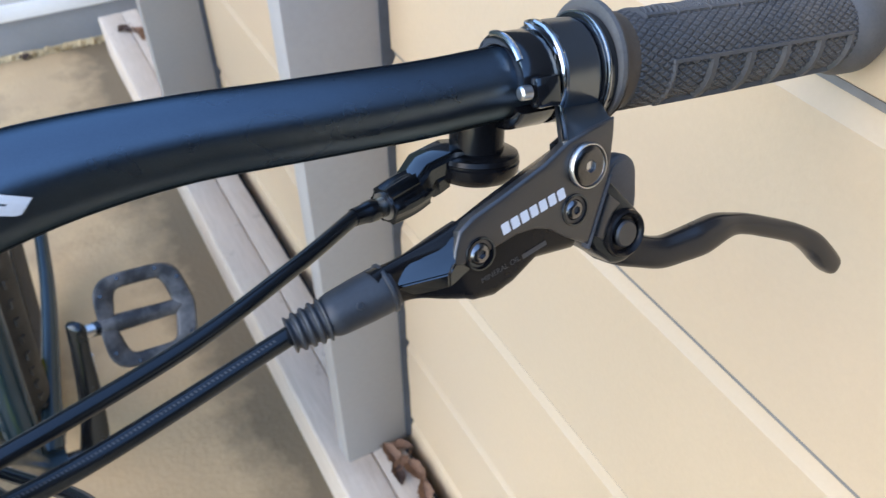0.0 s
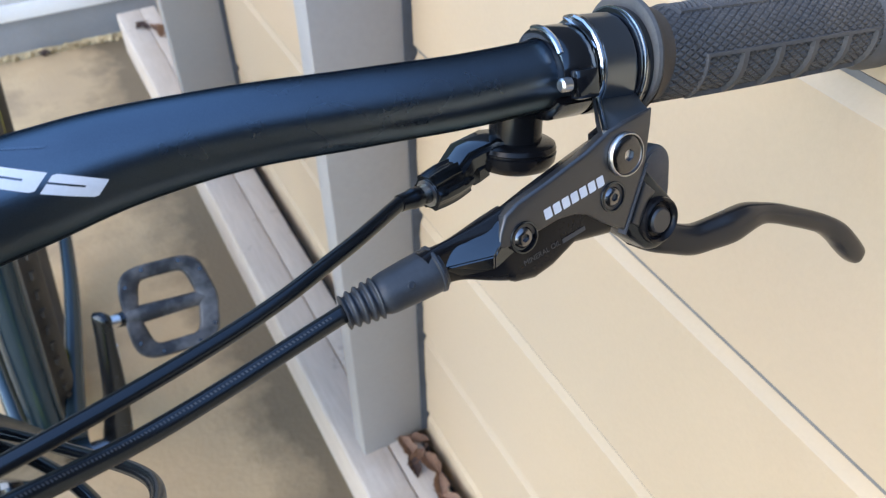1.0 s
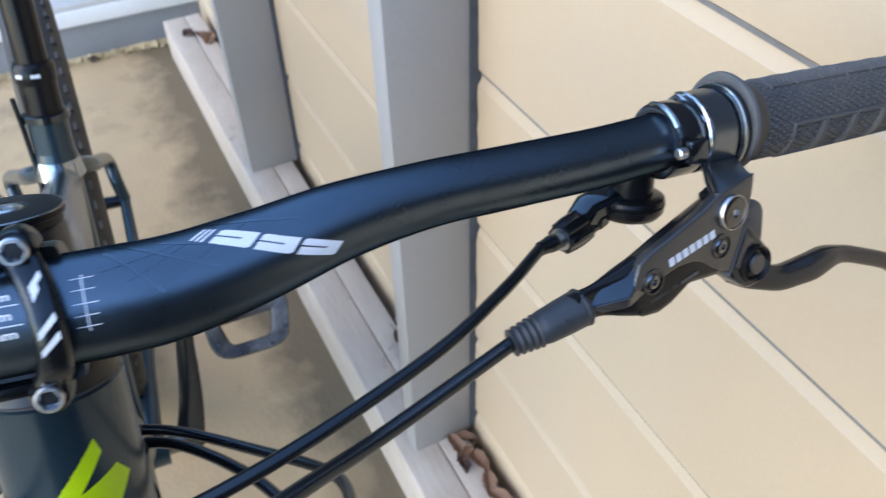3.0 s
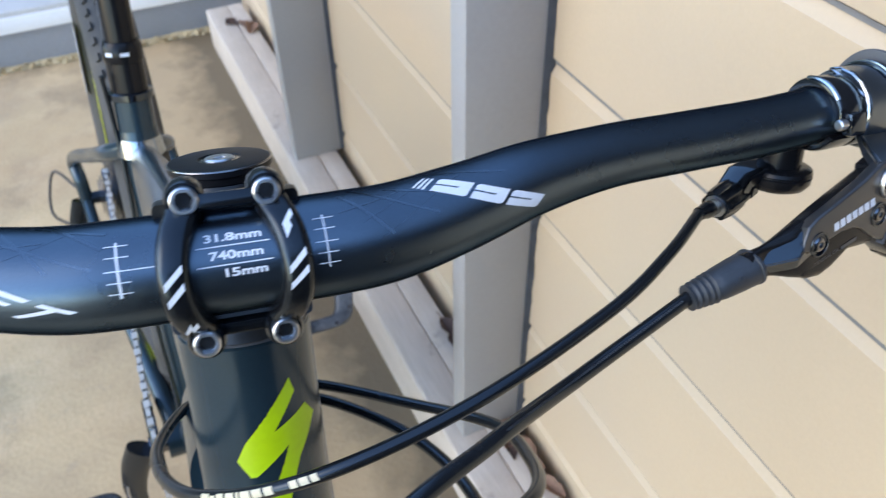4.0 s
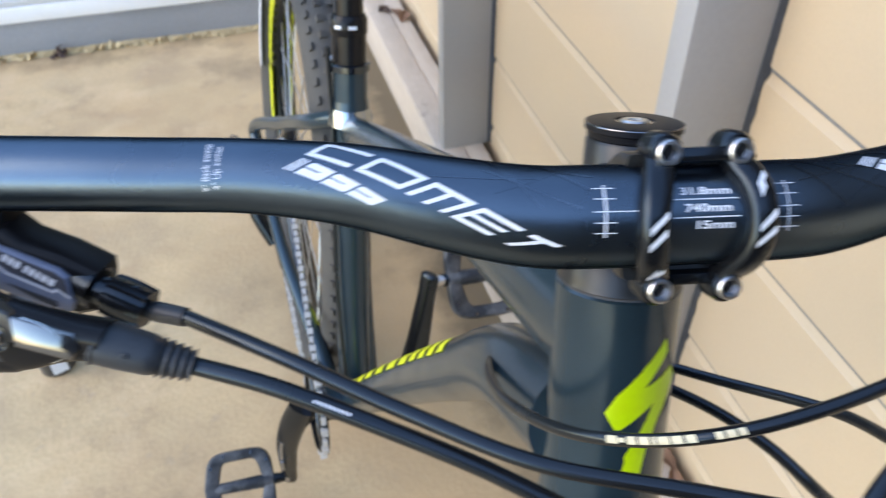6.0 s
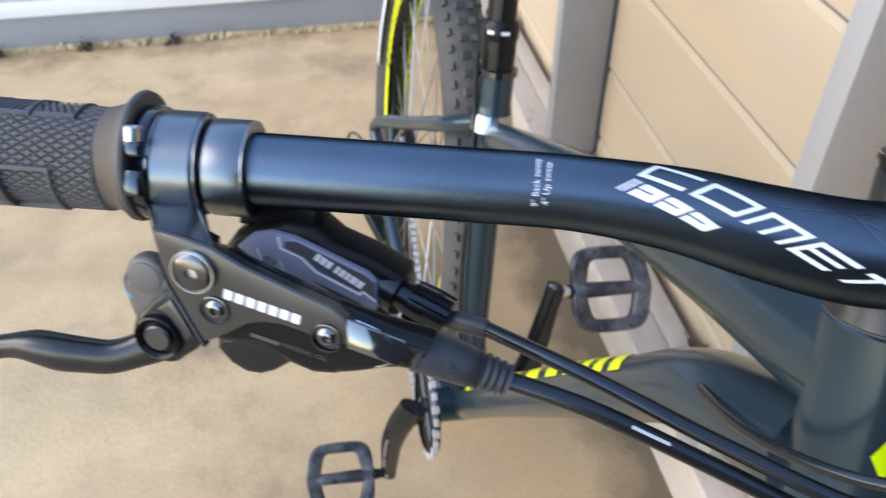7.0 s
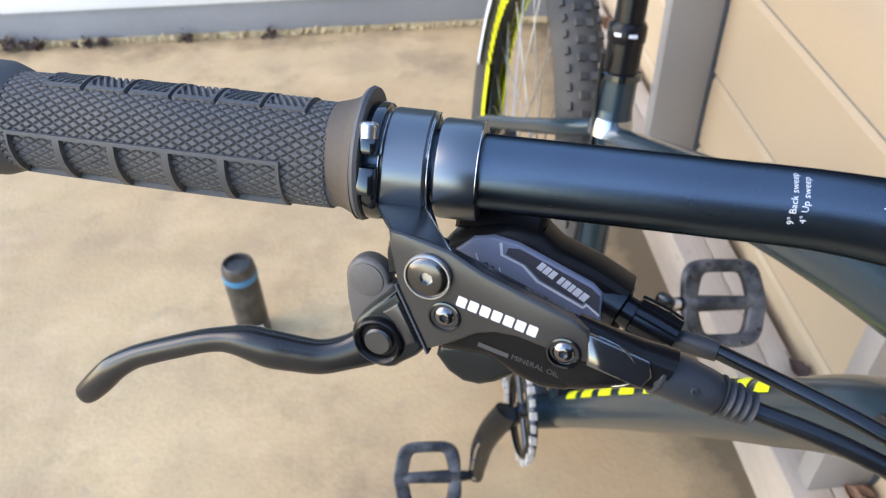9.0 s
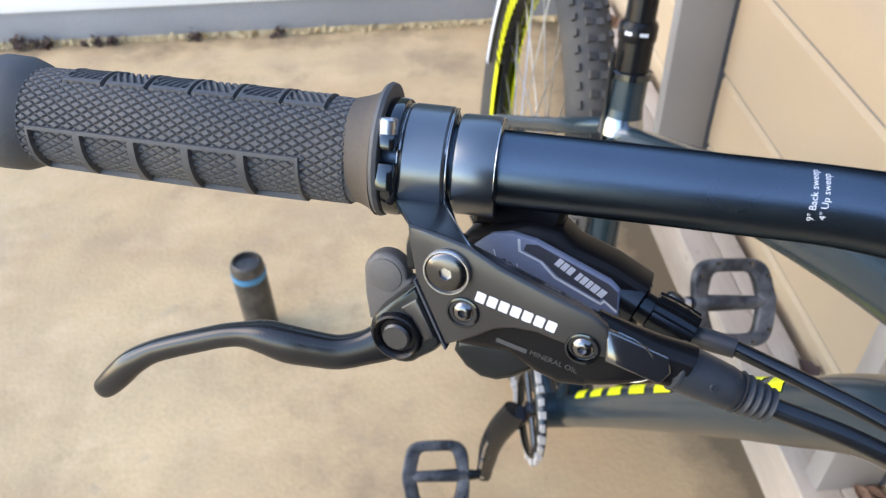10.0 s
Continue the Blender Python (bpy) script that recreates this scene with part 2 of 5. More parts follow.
def curve_points(pts, n=24):
    """Catmull-Rom through the points, n steps a span."""
    p = [Vector(q) for q in pts]
    p = [2 * p[0] - p[1], *p, 2 * p[-1] - p[-2]]
    out = []
    for i in range(1, len(p) - 2):
        a, b, c, d = p[i - 1 : i + 3]
        for k in range(n):
            t = k / n
            out.append(0.5 * (2 * b + (c - a) * t + (2 * a - 5 * b + 4 * c - d) * t * t + (3 * b - a - 3 * c + d) * t**3))
    return out + [p[-2]]


def tube(pts, radii, seg=20, caps=True, squash=None):
    """A round tube along points; radii a number or one a point; squash(i) may give (width, height) factors."""
    pts = [Vector(p) for p in pts]
    n = len(pts)
    radii = [radii] * n if isinstance(radii, (int, float)) else radii
    bm = bmesh.new()
    side = None
    rings = []
    for i, p in enumerate(pts):
        d = (pts[min(i + 1, n - 1)] - pts[max(i - 1, 0)]).normalized()
        if side is None:
            side = d.orthogonal().normalized() if abs(d.z) > 0.95 else d.cross(Vector((0, 0, 1))).normalized()
        side = (side - side.dot(d) * d).normalized()
        up = side.cross(d).normalized()
        w, h = squash(i) if squash else (1, 1)
        rings.append([bm.verts.new(p + radii[i] * (w * math.cos(a) * side + h * math.sin(a) * up)) for a in (2 * math.pi * k / seg for k in range(seg))])
    for a, b in zip(rings, rings[1:]):
        for k in range(seg):
            bm.faces.new((a[k], a[(k + 1) % seg], b[(k + 1) % seg], b[k]))
    if caps:
        bm.faces.new(rings[0][::-1]), bm.faces.new(rings[-1])
    return bm


def lathe(profile, seg=40, close=True):
    """Turns (x, r) pairs about the X axis."""
    bm = bmesh.new()
    rings = [[bm.verts.new((x, r * math.cos(2 * math.pi * k / seg), r * math.sin(2 * math.pi * k / seg))) for k in range(seg)] for x, r in profile]
    for a, b in zip(rings, rings[1:]):
        for k in range(seg):
            bm.faces.new((a[k], a[(k + 1) % seg], b[(k + 1) % seg], b[k]))
    if close:
        bm.faces.new(rings[0][::-1]), bm.faces.new(rings[-1])
    return bm


def prism(outline, z0, z1, bevel=0.0, seg=2):
    """An outline in the XY plane, given thickness and rounded edges."""
    bm = bmesh.new()
    low = [bm.verts.new((x, y, z0)) for x, y in outline]
    f = bm.faces.new(low)
    r = bmesh.ops.extrude_face_region(bm, geom=[f])
    for v in r["geom"]:
        if isinstance(v, bmesh.types.BMVert):
            v.co.z = z1
    bmesh.ops.recalc_face_normals(bm, faces=bm.faces)
    if bevel:
        es = [e for e in bm.edges if abs(e.verts[0].co.z - e.verts[1].co.z) < 1e-7]
        bmesh.ops.bevel(bm, geom=es, offset=bevel, segments=seg, affect="EDGES", profile=0.5, clamp_overlap=True)
    return bm


def arc(cx, cy, r, a0, a1, n=8):
    return [(cx + r * math.cos(radians(a0 + (a1 - a0) * k / n)), cy + r * math.sin(radians(a0 + (a1 - a0) * k / n))) for k in range(n + 1)]


def frame_of(origin, x, n):
    """A pose whose X runs along x and whose Z is n."""
    x, z = Vector(x), Vector(n).normalized()
    x = (x - x.dot(z) * z).normalized()
    y = z.cross(x)
    m = Matrix((x, y, z)).transposed().to_4x4()
    m.translation = origin
    return m


def letters(text, size, spread=1.0, bold=0.0):
    """Flat letters as a bmesh, their line's middle at the origin."""
    cu = bpy.data.curves.new("text", "FONT")
    cu.body, cu.size, cu.space_character, cu.resolution_u = text, size, spread, 3
    cu.offset = bold
    cu.align_x, cu.align_y = "CENTER", "CENTER"
    ob = bpy.data.objects.new("text", cu)
    scene.collection.objects.link(ob)
    me = bpy.data.meshes.new_from_object(ob.evaluated_get(bpy.context.evaluated_depsgraph_get()))
    bm = bmesh.new()
    bm.from_mesh(me)
    bpy.data.objects.remove(ob)
    bpy.data.meshes.remove(me)
    bpy.data.curves.remove(cu)
    return bm


def strip(outline):
    bm = bmesh.new()
    bm.faces.new([bm.verts.new((x, y, 0)) for x, y in outline])
    return bm


# ---- the place: ground, fence, end wall ----
WALL_X, FENCE_END, KERB_TOP = 0.321, -0.598, 0.107
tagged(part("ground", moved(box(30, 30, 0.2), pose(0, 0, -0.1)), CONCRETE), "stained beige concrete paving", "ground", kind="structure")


def fence_wall():
    """Horizontal boards whose upper edges are bevelled back into a thin dark joint."""
    wall = thing("fence_wall", pose(WALL_X, 0, 0), "cream painted boards with pale bevelled joints", "fence", kind="structure")
    part("backing", span((WALL_X + 0.030, FENCE_END, 0.0), (WALL_X + 0.055, 2.45, 0.992)), PAINT_POST, wall)
    joints = [0.0, 0.152, 0.314, 0.515, 0.714, 0.904, 1.004]
    for lo, hi in zip(joints, joints[1:]):
        bm = bmesh.new()
        prof = [(0.030, lo - 0.0005), (0.010, lo), (0.0015, lo + 0.0004), (0.0, lo + 0.0018), (0.0, hi - 0.0165), (0.0010, hi - 0.0152), (0.0050, hi - 0.0056), (0.0058, hi - 0.0052), (0.0064, hi - 0.0070), (0.0070, hi - 0.0220), (0.030, hi - 0.0220)]
        ends = [[bm.verts.new((WALL_X + x, y, z)) for x, z in prof] for y in (FENCE_END, 2.45)]
        for k in range(len(prof)):
            j = (k + 1) % len(prof)
            bm.faces.new((ends[0][k], ends[0][j], ends[1][j], ends[1][k]))
        bm.faces.new(ends[0]), bm.faces.new(ends[1][::-1])
        part("board", bm, PAINT_CREAM, wall, angle=25)
        # a grey strip paints the shadow line under the upper board's edge
        part("joint_gap", span((WALL_X + 0.0030, FENCE_END, hi - 0.0046), (WALL_X + 0.0200, 2.45, hi - 0.0008)), JOINT_SHADE, wall, "grey strip for the shade in the joint")


fence_wall()


def fence_post(y, x0, depth):
    post = thing("fence_post", pose(x0, y, KERB_TOP), "grey painted square fence post on the timber kerb", "post", "fence posts", kind="structure")
    part("shaft", span((x0, y, KERB_TOP - 0.002), (WALL_X - 0.002, y + depth, 1.020), 0.002), PAINT_POST, post)
    bm = bmesh.new()
    random.seed(int(y * 100))
    rows = []
    for k in range(60):
        z = KERB_TOP + 0.88 * k / 59
        w = 0.0030 + random.uniform(-0.0012, 0.0016)
        rows.append([bm.verts.new(q) for q in ((WALL_X - 0.0030, y - w, z), (WALL_X - 0.0085, y - 0.0008, z), (WALL_X - 0.0060, y + 0.004, z), (WALL_X + 0.004, y + 0.004, z), (WALL_X + 0.004, y - w, z))])
    for a, b in zip(rows, rows[1:]):
        for j in range(5):
            bm.faces.new((a[j], a[(j + 1) % 5], b[(j + 1) % 5], b[j]))
    part("gap_strip", bm, STRIP_DARK, post, "dark open joint")


# Dark fill for gaps, seams and holes, in place of their shade
STRIP_DARK = surface("dark_gap_fill", (0.05, 0.055, 0.065), 0.7, vary=0.3, scale=30, grain=100)
fence_post(0.670, 0.224, 0.034)
fence_post(1.440, 0.214, 0.034)

kerb = thing("timber_kerb", pose(0.25, 0.8, 0), "weathered pale timber kerb under the fence", "kerb", kind="structure")
part("beam", span((0.201, FENCE_END, -0.05), (0.2600, 2.22, KERB_TOP), 0.004, 3), TIMBER, kerb)
part("beam", span((0.2604, FENCE_END, -0.05), (0.302, 2.22, KERB_TOP - 0.0006), 0.0015), TIMBER, kerb)
# A dark block paints the shade between kerb and boards
part("gap_shadow", span((0.3025, FENCE_END, -0.05), (WALL_X + 0.002, 2.22, 0.052), 0.001), STRIP_DARK, kerb, "dark block for the shade in the gap behind the kerb")


def end_wall():
    a, b = Vector((0.45, 2.302, 0)), Vector((-3.4, 2.462, 0))
    d = (b - a).normalized()
    m = frame_of(a, d, (0, 0, 1))
    length = (b - a).length
    wall = thing("end_wall", m, "blue-grey plinth under a white board and pale deck edge", "wall", kind="structure")
    part("plinth", span((0, -0.20, -0.03), (length, -0.004, 0.104), 0.002), WALL_GREY, wall, m=m)
    part("rail", span((0, -0.16, 0.1045), (length, 0.010, 0.148), 0.003), WALL_WHITE, wall, "white painted board", m=m)
    part("deck", span((0, -1.6, 0.1485), (length, 0.004, 0.163), 0.002), DECK_PALE, wall, "pale dusty deck edge", m=m)
    return m


DECK_PALE = surface("pale_dusty_decking", (0.55, 0.53, 0.50), 0.7, vary=0.08, scale=6, grain=120)
END = end_wall()


def clump(name, m, size, count, materials, label, seed, flat=0.5):
    """A little heap of crumpled flakes."""
    random.seed(seed)
    bm = bmesh.new()
    for _ in range(count):
        c = Vector((max(-0.8, random.gauss(0, size[0])) if size[0] > 0.5 else random.gauss(0, size[0]), random.gauss(0, size[1]), abs(random.gauss(0, size[2]))))
        r = random.uniform(0.004, 0.012)
        t = Euler((random.uniform(-1, 1) * flat * 2, random.uniform(-1, 1) * flat * 2, random.uniform(0, 6))).to_matrix()
        n = random.randint(4, 6)
        ring = [bm.verts.new(c + t @ Vector((r * random.uniform(0.6, 1.2) * math.cos(6.283 * k / n), r * random.uniform(0.4, 0.9) * math.sin(6.283 * k / n), random.uniform(-0.002, 0.003)))) for k in range(n)]
        top = bm.verts.new(c + t @ Vector((0, 0, 0.003)))
        for k in range(n):
            bm.faces.new((ring[k], ring[(k + 1) % n], top))
    return tagged(part(name, bm, materials, m=m, flip=False), label, "debris", kind="stuff")


def litter_bank():
    """A low uneven bank of dry grass and grit swept along the wall foot."""
    random.seed(8)
    bm = bmesh.new()
    rows = []
    for k in range(900):
        x = 0.20 + 3.2 * k / 899
        wide, tall = 0.021 + 0.006 * noise.noise(Vector((x * 9, 0, 0))) + random.uniform(-0.003, 0.003), 0.010 + 0.004 * noise.noise(Vector((x * 14, 3, 0)))
        rows.append([bm.verts.new((x, -0.006 + wide * q, 0.0005 + tall * h + random.uniform(-0.0012, 0.0012) * (h > 0))) for q, h in ((0, 1.0), (0.3, 0.95), (0.55, 0.7), (0.8, 0.35), (1.0, 0.0))])
    for a, b in zip(rows, rows[1:]):
        for j in range(4):
            bm.faces.new((a[j], a[j + 1], b[j + 1], b[j]))
    tagged(part("litter_bank", bm, GRIT, m=END, flip=False, angle=80), "straw-coloured bank of grass and grit along the wall foot", "debris", kind="stuff")


litter_bank()
clump("dry_litter", END @ pose(1.0, 0.012, 0.004), (0.9, 0.006, 0.004), 700, GRIT, "straw-coloured grass and grit along the wall foot", 3)
for k, (x, size) in enumerate(((0.45, 0.6), (1.09, 0.9), (1.33, 1.0), (1.57, 1.0), (1.615, 0.9), (1.655, 0.5), (1.765, 1.2), (1.795, 0.8), (1.84, 1.5))):
    clump("leaf_clump", END @ pose(x, 0.022, 0.004), (0.009 * size, 0.007 * size, 0.010 * size), int(34 * size), LEAF_DARK, "dark clump of dead leaves on the concrete", 20 + k)


def leaf(m, length, width, material, seed, label="curled dead brown leaf on the timber kerb"):
    """A curled, pointed leaf with a folded midrib and a short stalk."""
    random.seed(seed)
    bm = bmesh.new()
    rows = []
    for k in range(11):
        t = k / 10
        w = width * math.sin(math.pi * min(1, t * 0.96 + 0.04)) ** 0.8 * random.uniform(0.8, 1.1)
        z = 0.25 * length * (t - 0.5) ** 2 + random.uniform(-1, 1) * 0.001
        rows.append([bm.verts.new((length * (t - 0.5), q * w, z + abs(q) * w * 0.8)) for q in (-1, -0.5, 0, 0.5, 1)])
    for a, b in zip(rows, rows[1:]):
        for j in range(4):
            bm.faces.new((a[j], a[j + 1], b[j + 1], b[j]))
    lf = thing("dead_leaf", m, label, "leaf", "dead leaves")
    part("blade", bm, material, lf, m=m, flip=False)
    part("stalk", tube([(length * 0.48, 0, 0.06 * length), (length * 0.75, 0.002, 0.10 * length)], 0.0007, 6), material, lf, m=m)


for k, (x, y, rz, ln, mat) in enumerate(((0.281, 0.650, 100, 0.045, LEAF), (0.296, 0.656, 150, 0.038, LEAF), (0.274, 0.620, 80, 0.040, LEAF_DARK), (0.297, 0.612, 95, 0.050, LEAF), (0.292, 0.575, 70, 0.045, LEAF), (0.284, 0.632, 20, 0.034, LEAF), (0.296, 0.54, 110, 0.05, LEAF), (0.288, 0.50, 60, 0.04, LEAF_DARK))):
    leaf(pose(x, y, KERB_TOP + 0.002, 10 * (k % 3), -12 + 8 * (k % 4), rz), ln, ln * 0.24, mat, 40 + k)
for k, (x, y, rz, ln, mat) in enumerate(((0.245, 2.11, 30, 0.034, LEAF_DARK), (0.249, 2.10, 120, 0.034, LEAF_DARK), (0.272, 2.07, 100, 0.05, LEAF), (0.286, 2.05, 60, 0.05, LEAF), (0.294, 0.87, 95, 0.05, LEAF_DARK), (0.292, 0.84, 80, 0.04, LEAF_DARK))):
    leaf(pose(x, y, KERB_TOP + 0.003, 12, -8, rz), ln, ln * 0.35, mat, 60 + k)


def spray_can():
    m = pose(-0.592, 1.160, 0)
    can = thing("spray_can", m, "scuffed black spray can with a blue band standing on the concrete", "can")
    up = lambda prof: moved(lathe(prof, 40), pose(0, 0, 0, 0, -90, 0))
    part("body", up([(0.0, 0.027), (0.003, 0.0300), (0.142, 0.0300), (0.145, 0.0295)]), CAN_BLACK, can, m=m)
    part("band", up([(0.1455, 0.0302), (0.146, 0.0306), (0.157, 0.0306), (0.1575, 0.0302)]), CAN_BLUE, can, "blue plastic band", m)
    part("cap", up([(0.1576, 0.0290), (0.159, 0.0296), (0.172, 0.0288), (0.178, 0.0262), (0.180, 0.0225), (0.178, 0.0215), (0.172, 0.0205)]), CAN_BLACK, can, "black cap", m)
    part("label", moved(strip([(-0.014, -0.018), (0.012, -0.018), (0.012, 0.016), (-0.014, 0.016)]), m @ pose(0.012, -0.0303, 0.030, 90, 0, 18)), PRINT, can, "small white printed panel")


spray_can()
# Unseen wall added behind the camera to darken what the bar reflects
tagged(part("unseen_back_wall", span((-0.60, -0.75, 0.0), (1.2, -0.60, 1.50)), BACK_WALL), "unseen dark wall added for dark reflections", "wall", kind="structure")

# Added out of view to block the sky reflected over the fence
tagged(part("unseen_side_wall", span((0.75, -3.0, 0.0), (0.90, 3.4, 2.1)), BACK_WALL), "unseen dark wall added behind the fence to block sky reflections", "wall", kind="structure")
# Unseen stand-in for trees, added for the green band in the bar's reflection
tagged(part("unseen_far_wall", span((-7.0, 5.2, 0.0), (3.0, 5.4, 3.0)), FAR_WALL), "unseen grey-green wall added as a tree line for reflections", "wall", kind="structure")


# ---- the bicycle ----
bike = thing("bicycle", pose(-0.13, 0.70, 0), "blue-grey mountain bike with lime decals leaning beside the fence", "bicycle")
BAR = Matrix(((0.98530, 0.09922, 0.13907, -0.06845), (-0.15226, 0.87915, 0.45156, 0.24193), (-0.07746, -0.46610, 0.88134, 0.96457), (0, 0, 0, 1)))
# the handlebar's axis, from the stem outwards: along, rise, back
AXIS = [(0, 0, 0), (0.03, 0, 0.0003), (0.05, 0.0007, 0.0022), (0.075, 0.0050, 0.0053), (0.10, 0.0102, 0.0088), (0.13, 0.0133, 0.0132), (0.16, 0.0139, 0.0175), (0.20, 0.0146, 0.0228), (0.25, 0.0153, 0.0298), (0.30, 0.0161, 0.0368), (0.368, 0.0172, 0.0465)]
AXIS_FINE = [Vector((p[0], p[2], p[1])) for p in curve_points(AXIS, 10)]


def bar_at(s):
    """Centre, direction and radius of the handlebar at s along it."""
    a = abs(s)
    k = min(max(sum(1 for p in AXIS_FINE if p.x <= a) - 1, 0), len(AXIS_FINE) - 2)
    p, q = AXIS_FINE[k], AXIS_FINE[k + 1]
    t = (a - p.x) / (q.x - p.x)
    c, d = p.lerp(q, t), (AXIS_FINE[min(k + 2, len(AXIS_FINE) - 1)] - AXIS_FINE[max(k - 1, 0)]).normalized()
    if s < 0:
        c, d = Vector((-c.x, c.y, c.z)), Vector((d.x, -d.y, -d.z))
    else:  # the left end sits a little higher
        e = min(max((s - 0.19) / 0.06, 0), 1)
        c = c + Vector((0, 0, 0.0024 * e * e * (3 - 2 * e)))
    g = min(max((a - 0.03) / 0.11, 0), 1)
    return c, d, 0.0159 - 0.0048 * g * g * (3 - 2 * g)


def bar_skin(s, deg, lift=0.0):
    """A place on the bar's skin: deg from its front (0) over its top (90)."""
    c, d, r = bar_at(s)
    up = (Vector((0, 0, 1)) - d.z * d).normalized()
    fore = d.cross(up) if d.cross(up).y < 0 else up.cross(d)
    a = radians(deg)
    return c + (r + lift) * (math.cos(a) * fore + math.sin(a) * up)


def bar_pose(s, turn=0.0):
    """The pose of a fitting on the bar: X outwards to the rider's left, Z up, turned about the bar."""
    c, d, _ = bar_at(s)
    up = (Vector((0, 0, 1)) - d.z * d).normalized()
    return BAR @ frame_of(c, d, up) @ pose(0, 0, 0, turn, 0, 0)



part("handlebar", tube([bar_at(-0.372 + 0.644 * k / 148)[0] for k in range(149)], [bar_at(-0.372 + 0.644 * k / 148)[2] for k in range(149)], 48), BAR_BLACK, bike, "satin black riser handlebar", BAR)
handlebar = bpy.data.objects["handlebar"]


def fine_flat(bm, longest=0.0012):
    """Cuts flat shapes small enough to bend over a curve."""
    bm.normal_update()
    bmesh.ops.triangulate(bm, faces=bm.faces[:])
    for _ in range(5):
        es = [e for e in bm.edges if e.calc_length() > longest]
        if not es:
            break
        bmesh.ops.subdivide_edges(bm, edges=es, cuts=1)
        bmesh.ops.triangulate(bm, faces=[f for f in bm.faces if len(f.verts) > 3])
    return bm


def on_bar(name, shapes, material, label="", lift=0.00012):
    """Flat shapes whose corners are (mm along the bar, degrees round it), each wrapped on the bar as a print."""
    for shape in shapes:
        bm = bmesh.new()
        bm.faces.new([bm.verts.new((x / 1000, d * 0.00024, 0)) for x, d in shape])
        fine_flat(bm)
        for v in bm.verts:
            v.co = bar_skin(v.co.x, v.co.y / 0.00024, lift)
        part(name, bm, material, handlebar, label, BAR, flip=False)


def text_on_bar(name, text, size, s0, deg0, along=True, wide=1.0, bold=0.0):
    bm = fine_flat(moved(letters(text, size, 1.0, bold), Matrix.Diagonal((wide, 1, 1, 1))))
    r = bar_at(s0)[2]
    for v in bm.verts:
        x, y = v.co.x, v.co.y
        s, a = (s0 + x, deg0 + math.degrees(y / r)) if along else (s0 - y, deg0 + math.degrees(x / r))
        v.co = bar_skin(s, a, 0.00012)
    return part(name, bm, PRINT, handlebar, "", BAR, flip=False)


def slanted(base, run, rise, run_change, corners):
    """Corners (along, across) of a shape in a slanted print: base corner, run along, rise across."""
    return [(base[0] + run[0] * u + (rise[0] + run_change[0] * u) * v, base[1] + run[1] * u + (rise[1] + run_change[1] * u) * v) for u, v in corners]


def block_mark(base, run, rise, change, spans):
    out = [slanted(base, run, rise, change, [(0.035 * k, 0), (0.035 * k + 0.018, 0), (0.035 * k + 0.018, 1), (0.035 * k, 1)]) for k in range(3)]
    for a, b in spans:
        n = b - (b - a) * 0.34
        slit = [(a, 0), (b - 0.02, 0), (b, 0.10), (b, 1), (a + 0.02, 1), (a, 0.90), (a, 0.58), (n, 0.58), (n, 0.48), (a, 0.48)]
        out.append(slanted(base, run, rise, change, slit))
    return out


MARK = [(0.13, 0.39), (0.42, 0.68), (0.71, 1.0)]
on_bar("mark_block", block_mark((55.5, 61), (36.5, -87), (5.4, 12), (-1.6, 2), MARK), PRINT, "white block of a maker's mark")
on_bar("mark_block", block_mark((-120, 24), (25.5, -35), (5.1, 18), (-1.2, -7), MARK), PRINT, "white block of a maker's mark")


def outline_mark():
    way = ((-114.5, 48), (63, -77), (5.5, 29), (5.3, -19))
    t, h = 0.024, 0.2
    out = []
    for a, b, kind in ((0.0, 0.19, "C"), (0.22, 0.42, "O"), (0.45, 0.63, "M"), (0.66, 0.84, "E")):
        c = (a + b) / 2
        if kind == "M":
            corners = [(a, 0), (a + t, 0), (a + t, 1 - h), (c - t / 2, 1 - h), (c - t / 2, 0), (c + t / 2, 0), (c + t / 2, 1 - h), (b - t, 1 - h), (b - t, 0), (b, 0), (b, 1), (a, 1)]
        elif kind == "E":
            corners = [(a, 0), (b, 0), (b, h), (a + t, h), (a + t, 0.43), (b - 0.01, 0.43), (b - 0.01, 0.60), (a + t, 0.60), (a + t, 1 - h), (b, 1 - h), (b, 1), (a, 1)]
        elif kind == "O":
            corners = [(a, 0), (b, 0), (b, 1), (a, 1), (a, 0.01), (a + t, h), (a + t, 1 - h), (b - t, 1 - h), (b - t, h), (a + t, h - 0.02)]
        else:
            corners = [(a, 0), (b, 0), (b, h), (a + t, h), (a + t, 1 - h), (b, 1 - h), (b, 1), (a, 1)]
        out.append(slanted(*way, corners))
    out.append(slanted(*way, [(0.915, 0), (0.945, 0), (0.955, 0.8), (1.0, 0.8), (1.0, 1.0), (0.88, 1.0), (0.88, 0.8), (0.925, 0.8)]))
    return out


on_bar("model_print", outline_mark(), PRINT, "white slanted printed word")
text_on_bar("sweep_print", "9° Back sweep", 0.00255, -0.1412, 23, False)
text_on_bar("sweep_print", "4° Up sweep", 0.00255, -0.1383, 22, False)
for s0 in (-30.1, 25.5):
    ticks = [[(s0 - 0.22, 47), (s0 - 0.22, -10), (s0 + 0.22, -10), (s0 + 0.22, 47)]]
    for k, d in enumerate((43, 31, 17.5, 6, -5)):
        a, b = (3.2, 9.0 if s0 < 0 else 3.2) if k == 2 else (2.9, 2.9)
        ticks.append([(s0 - a, d - 0.5), (s0 + b, d - 0.5), (s0 + b, d + 0.5), (s0 - a, d + 0.5)])
    on_bar("scale_tick", ticks, PRINT, "white tick of an alignment scale")
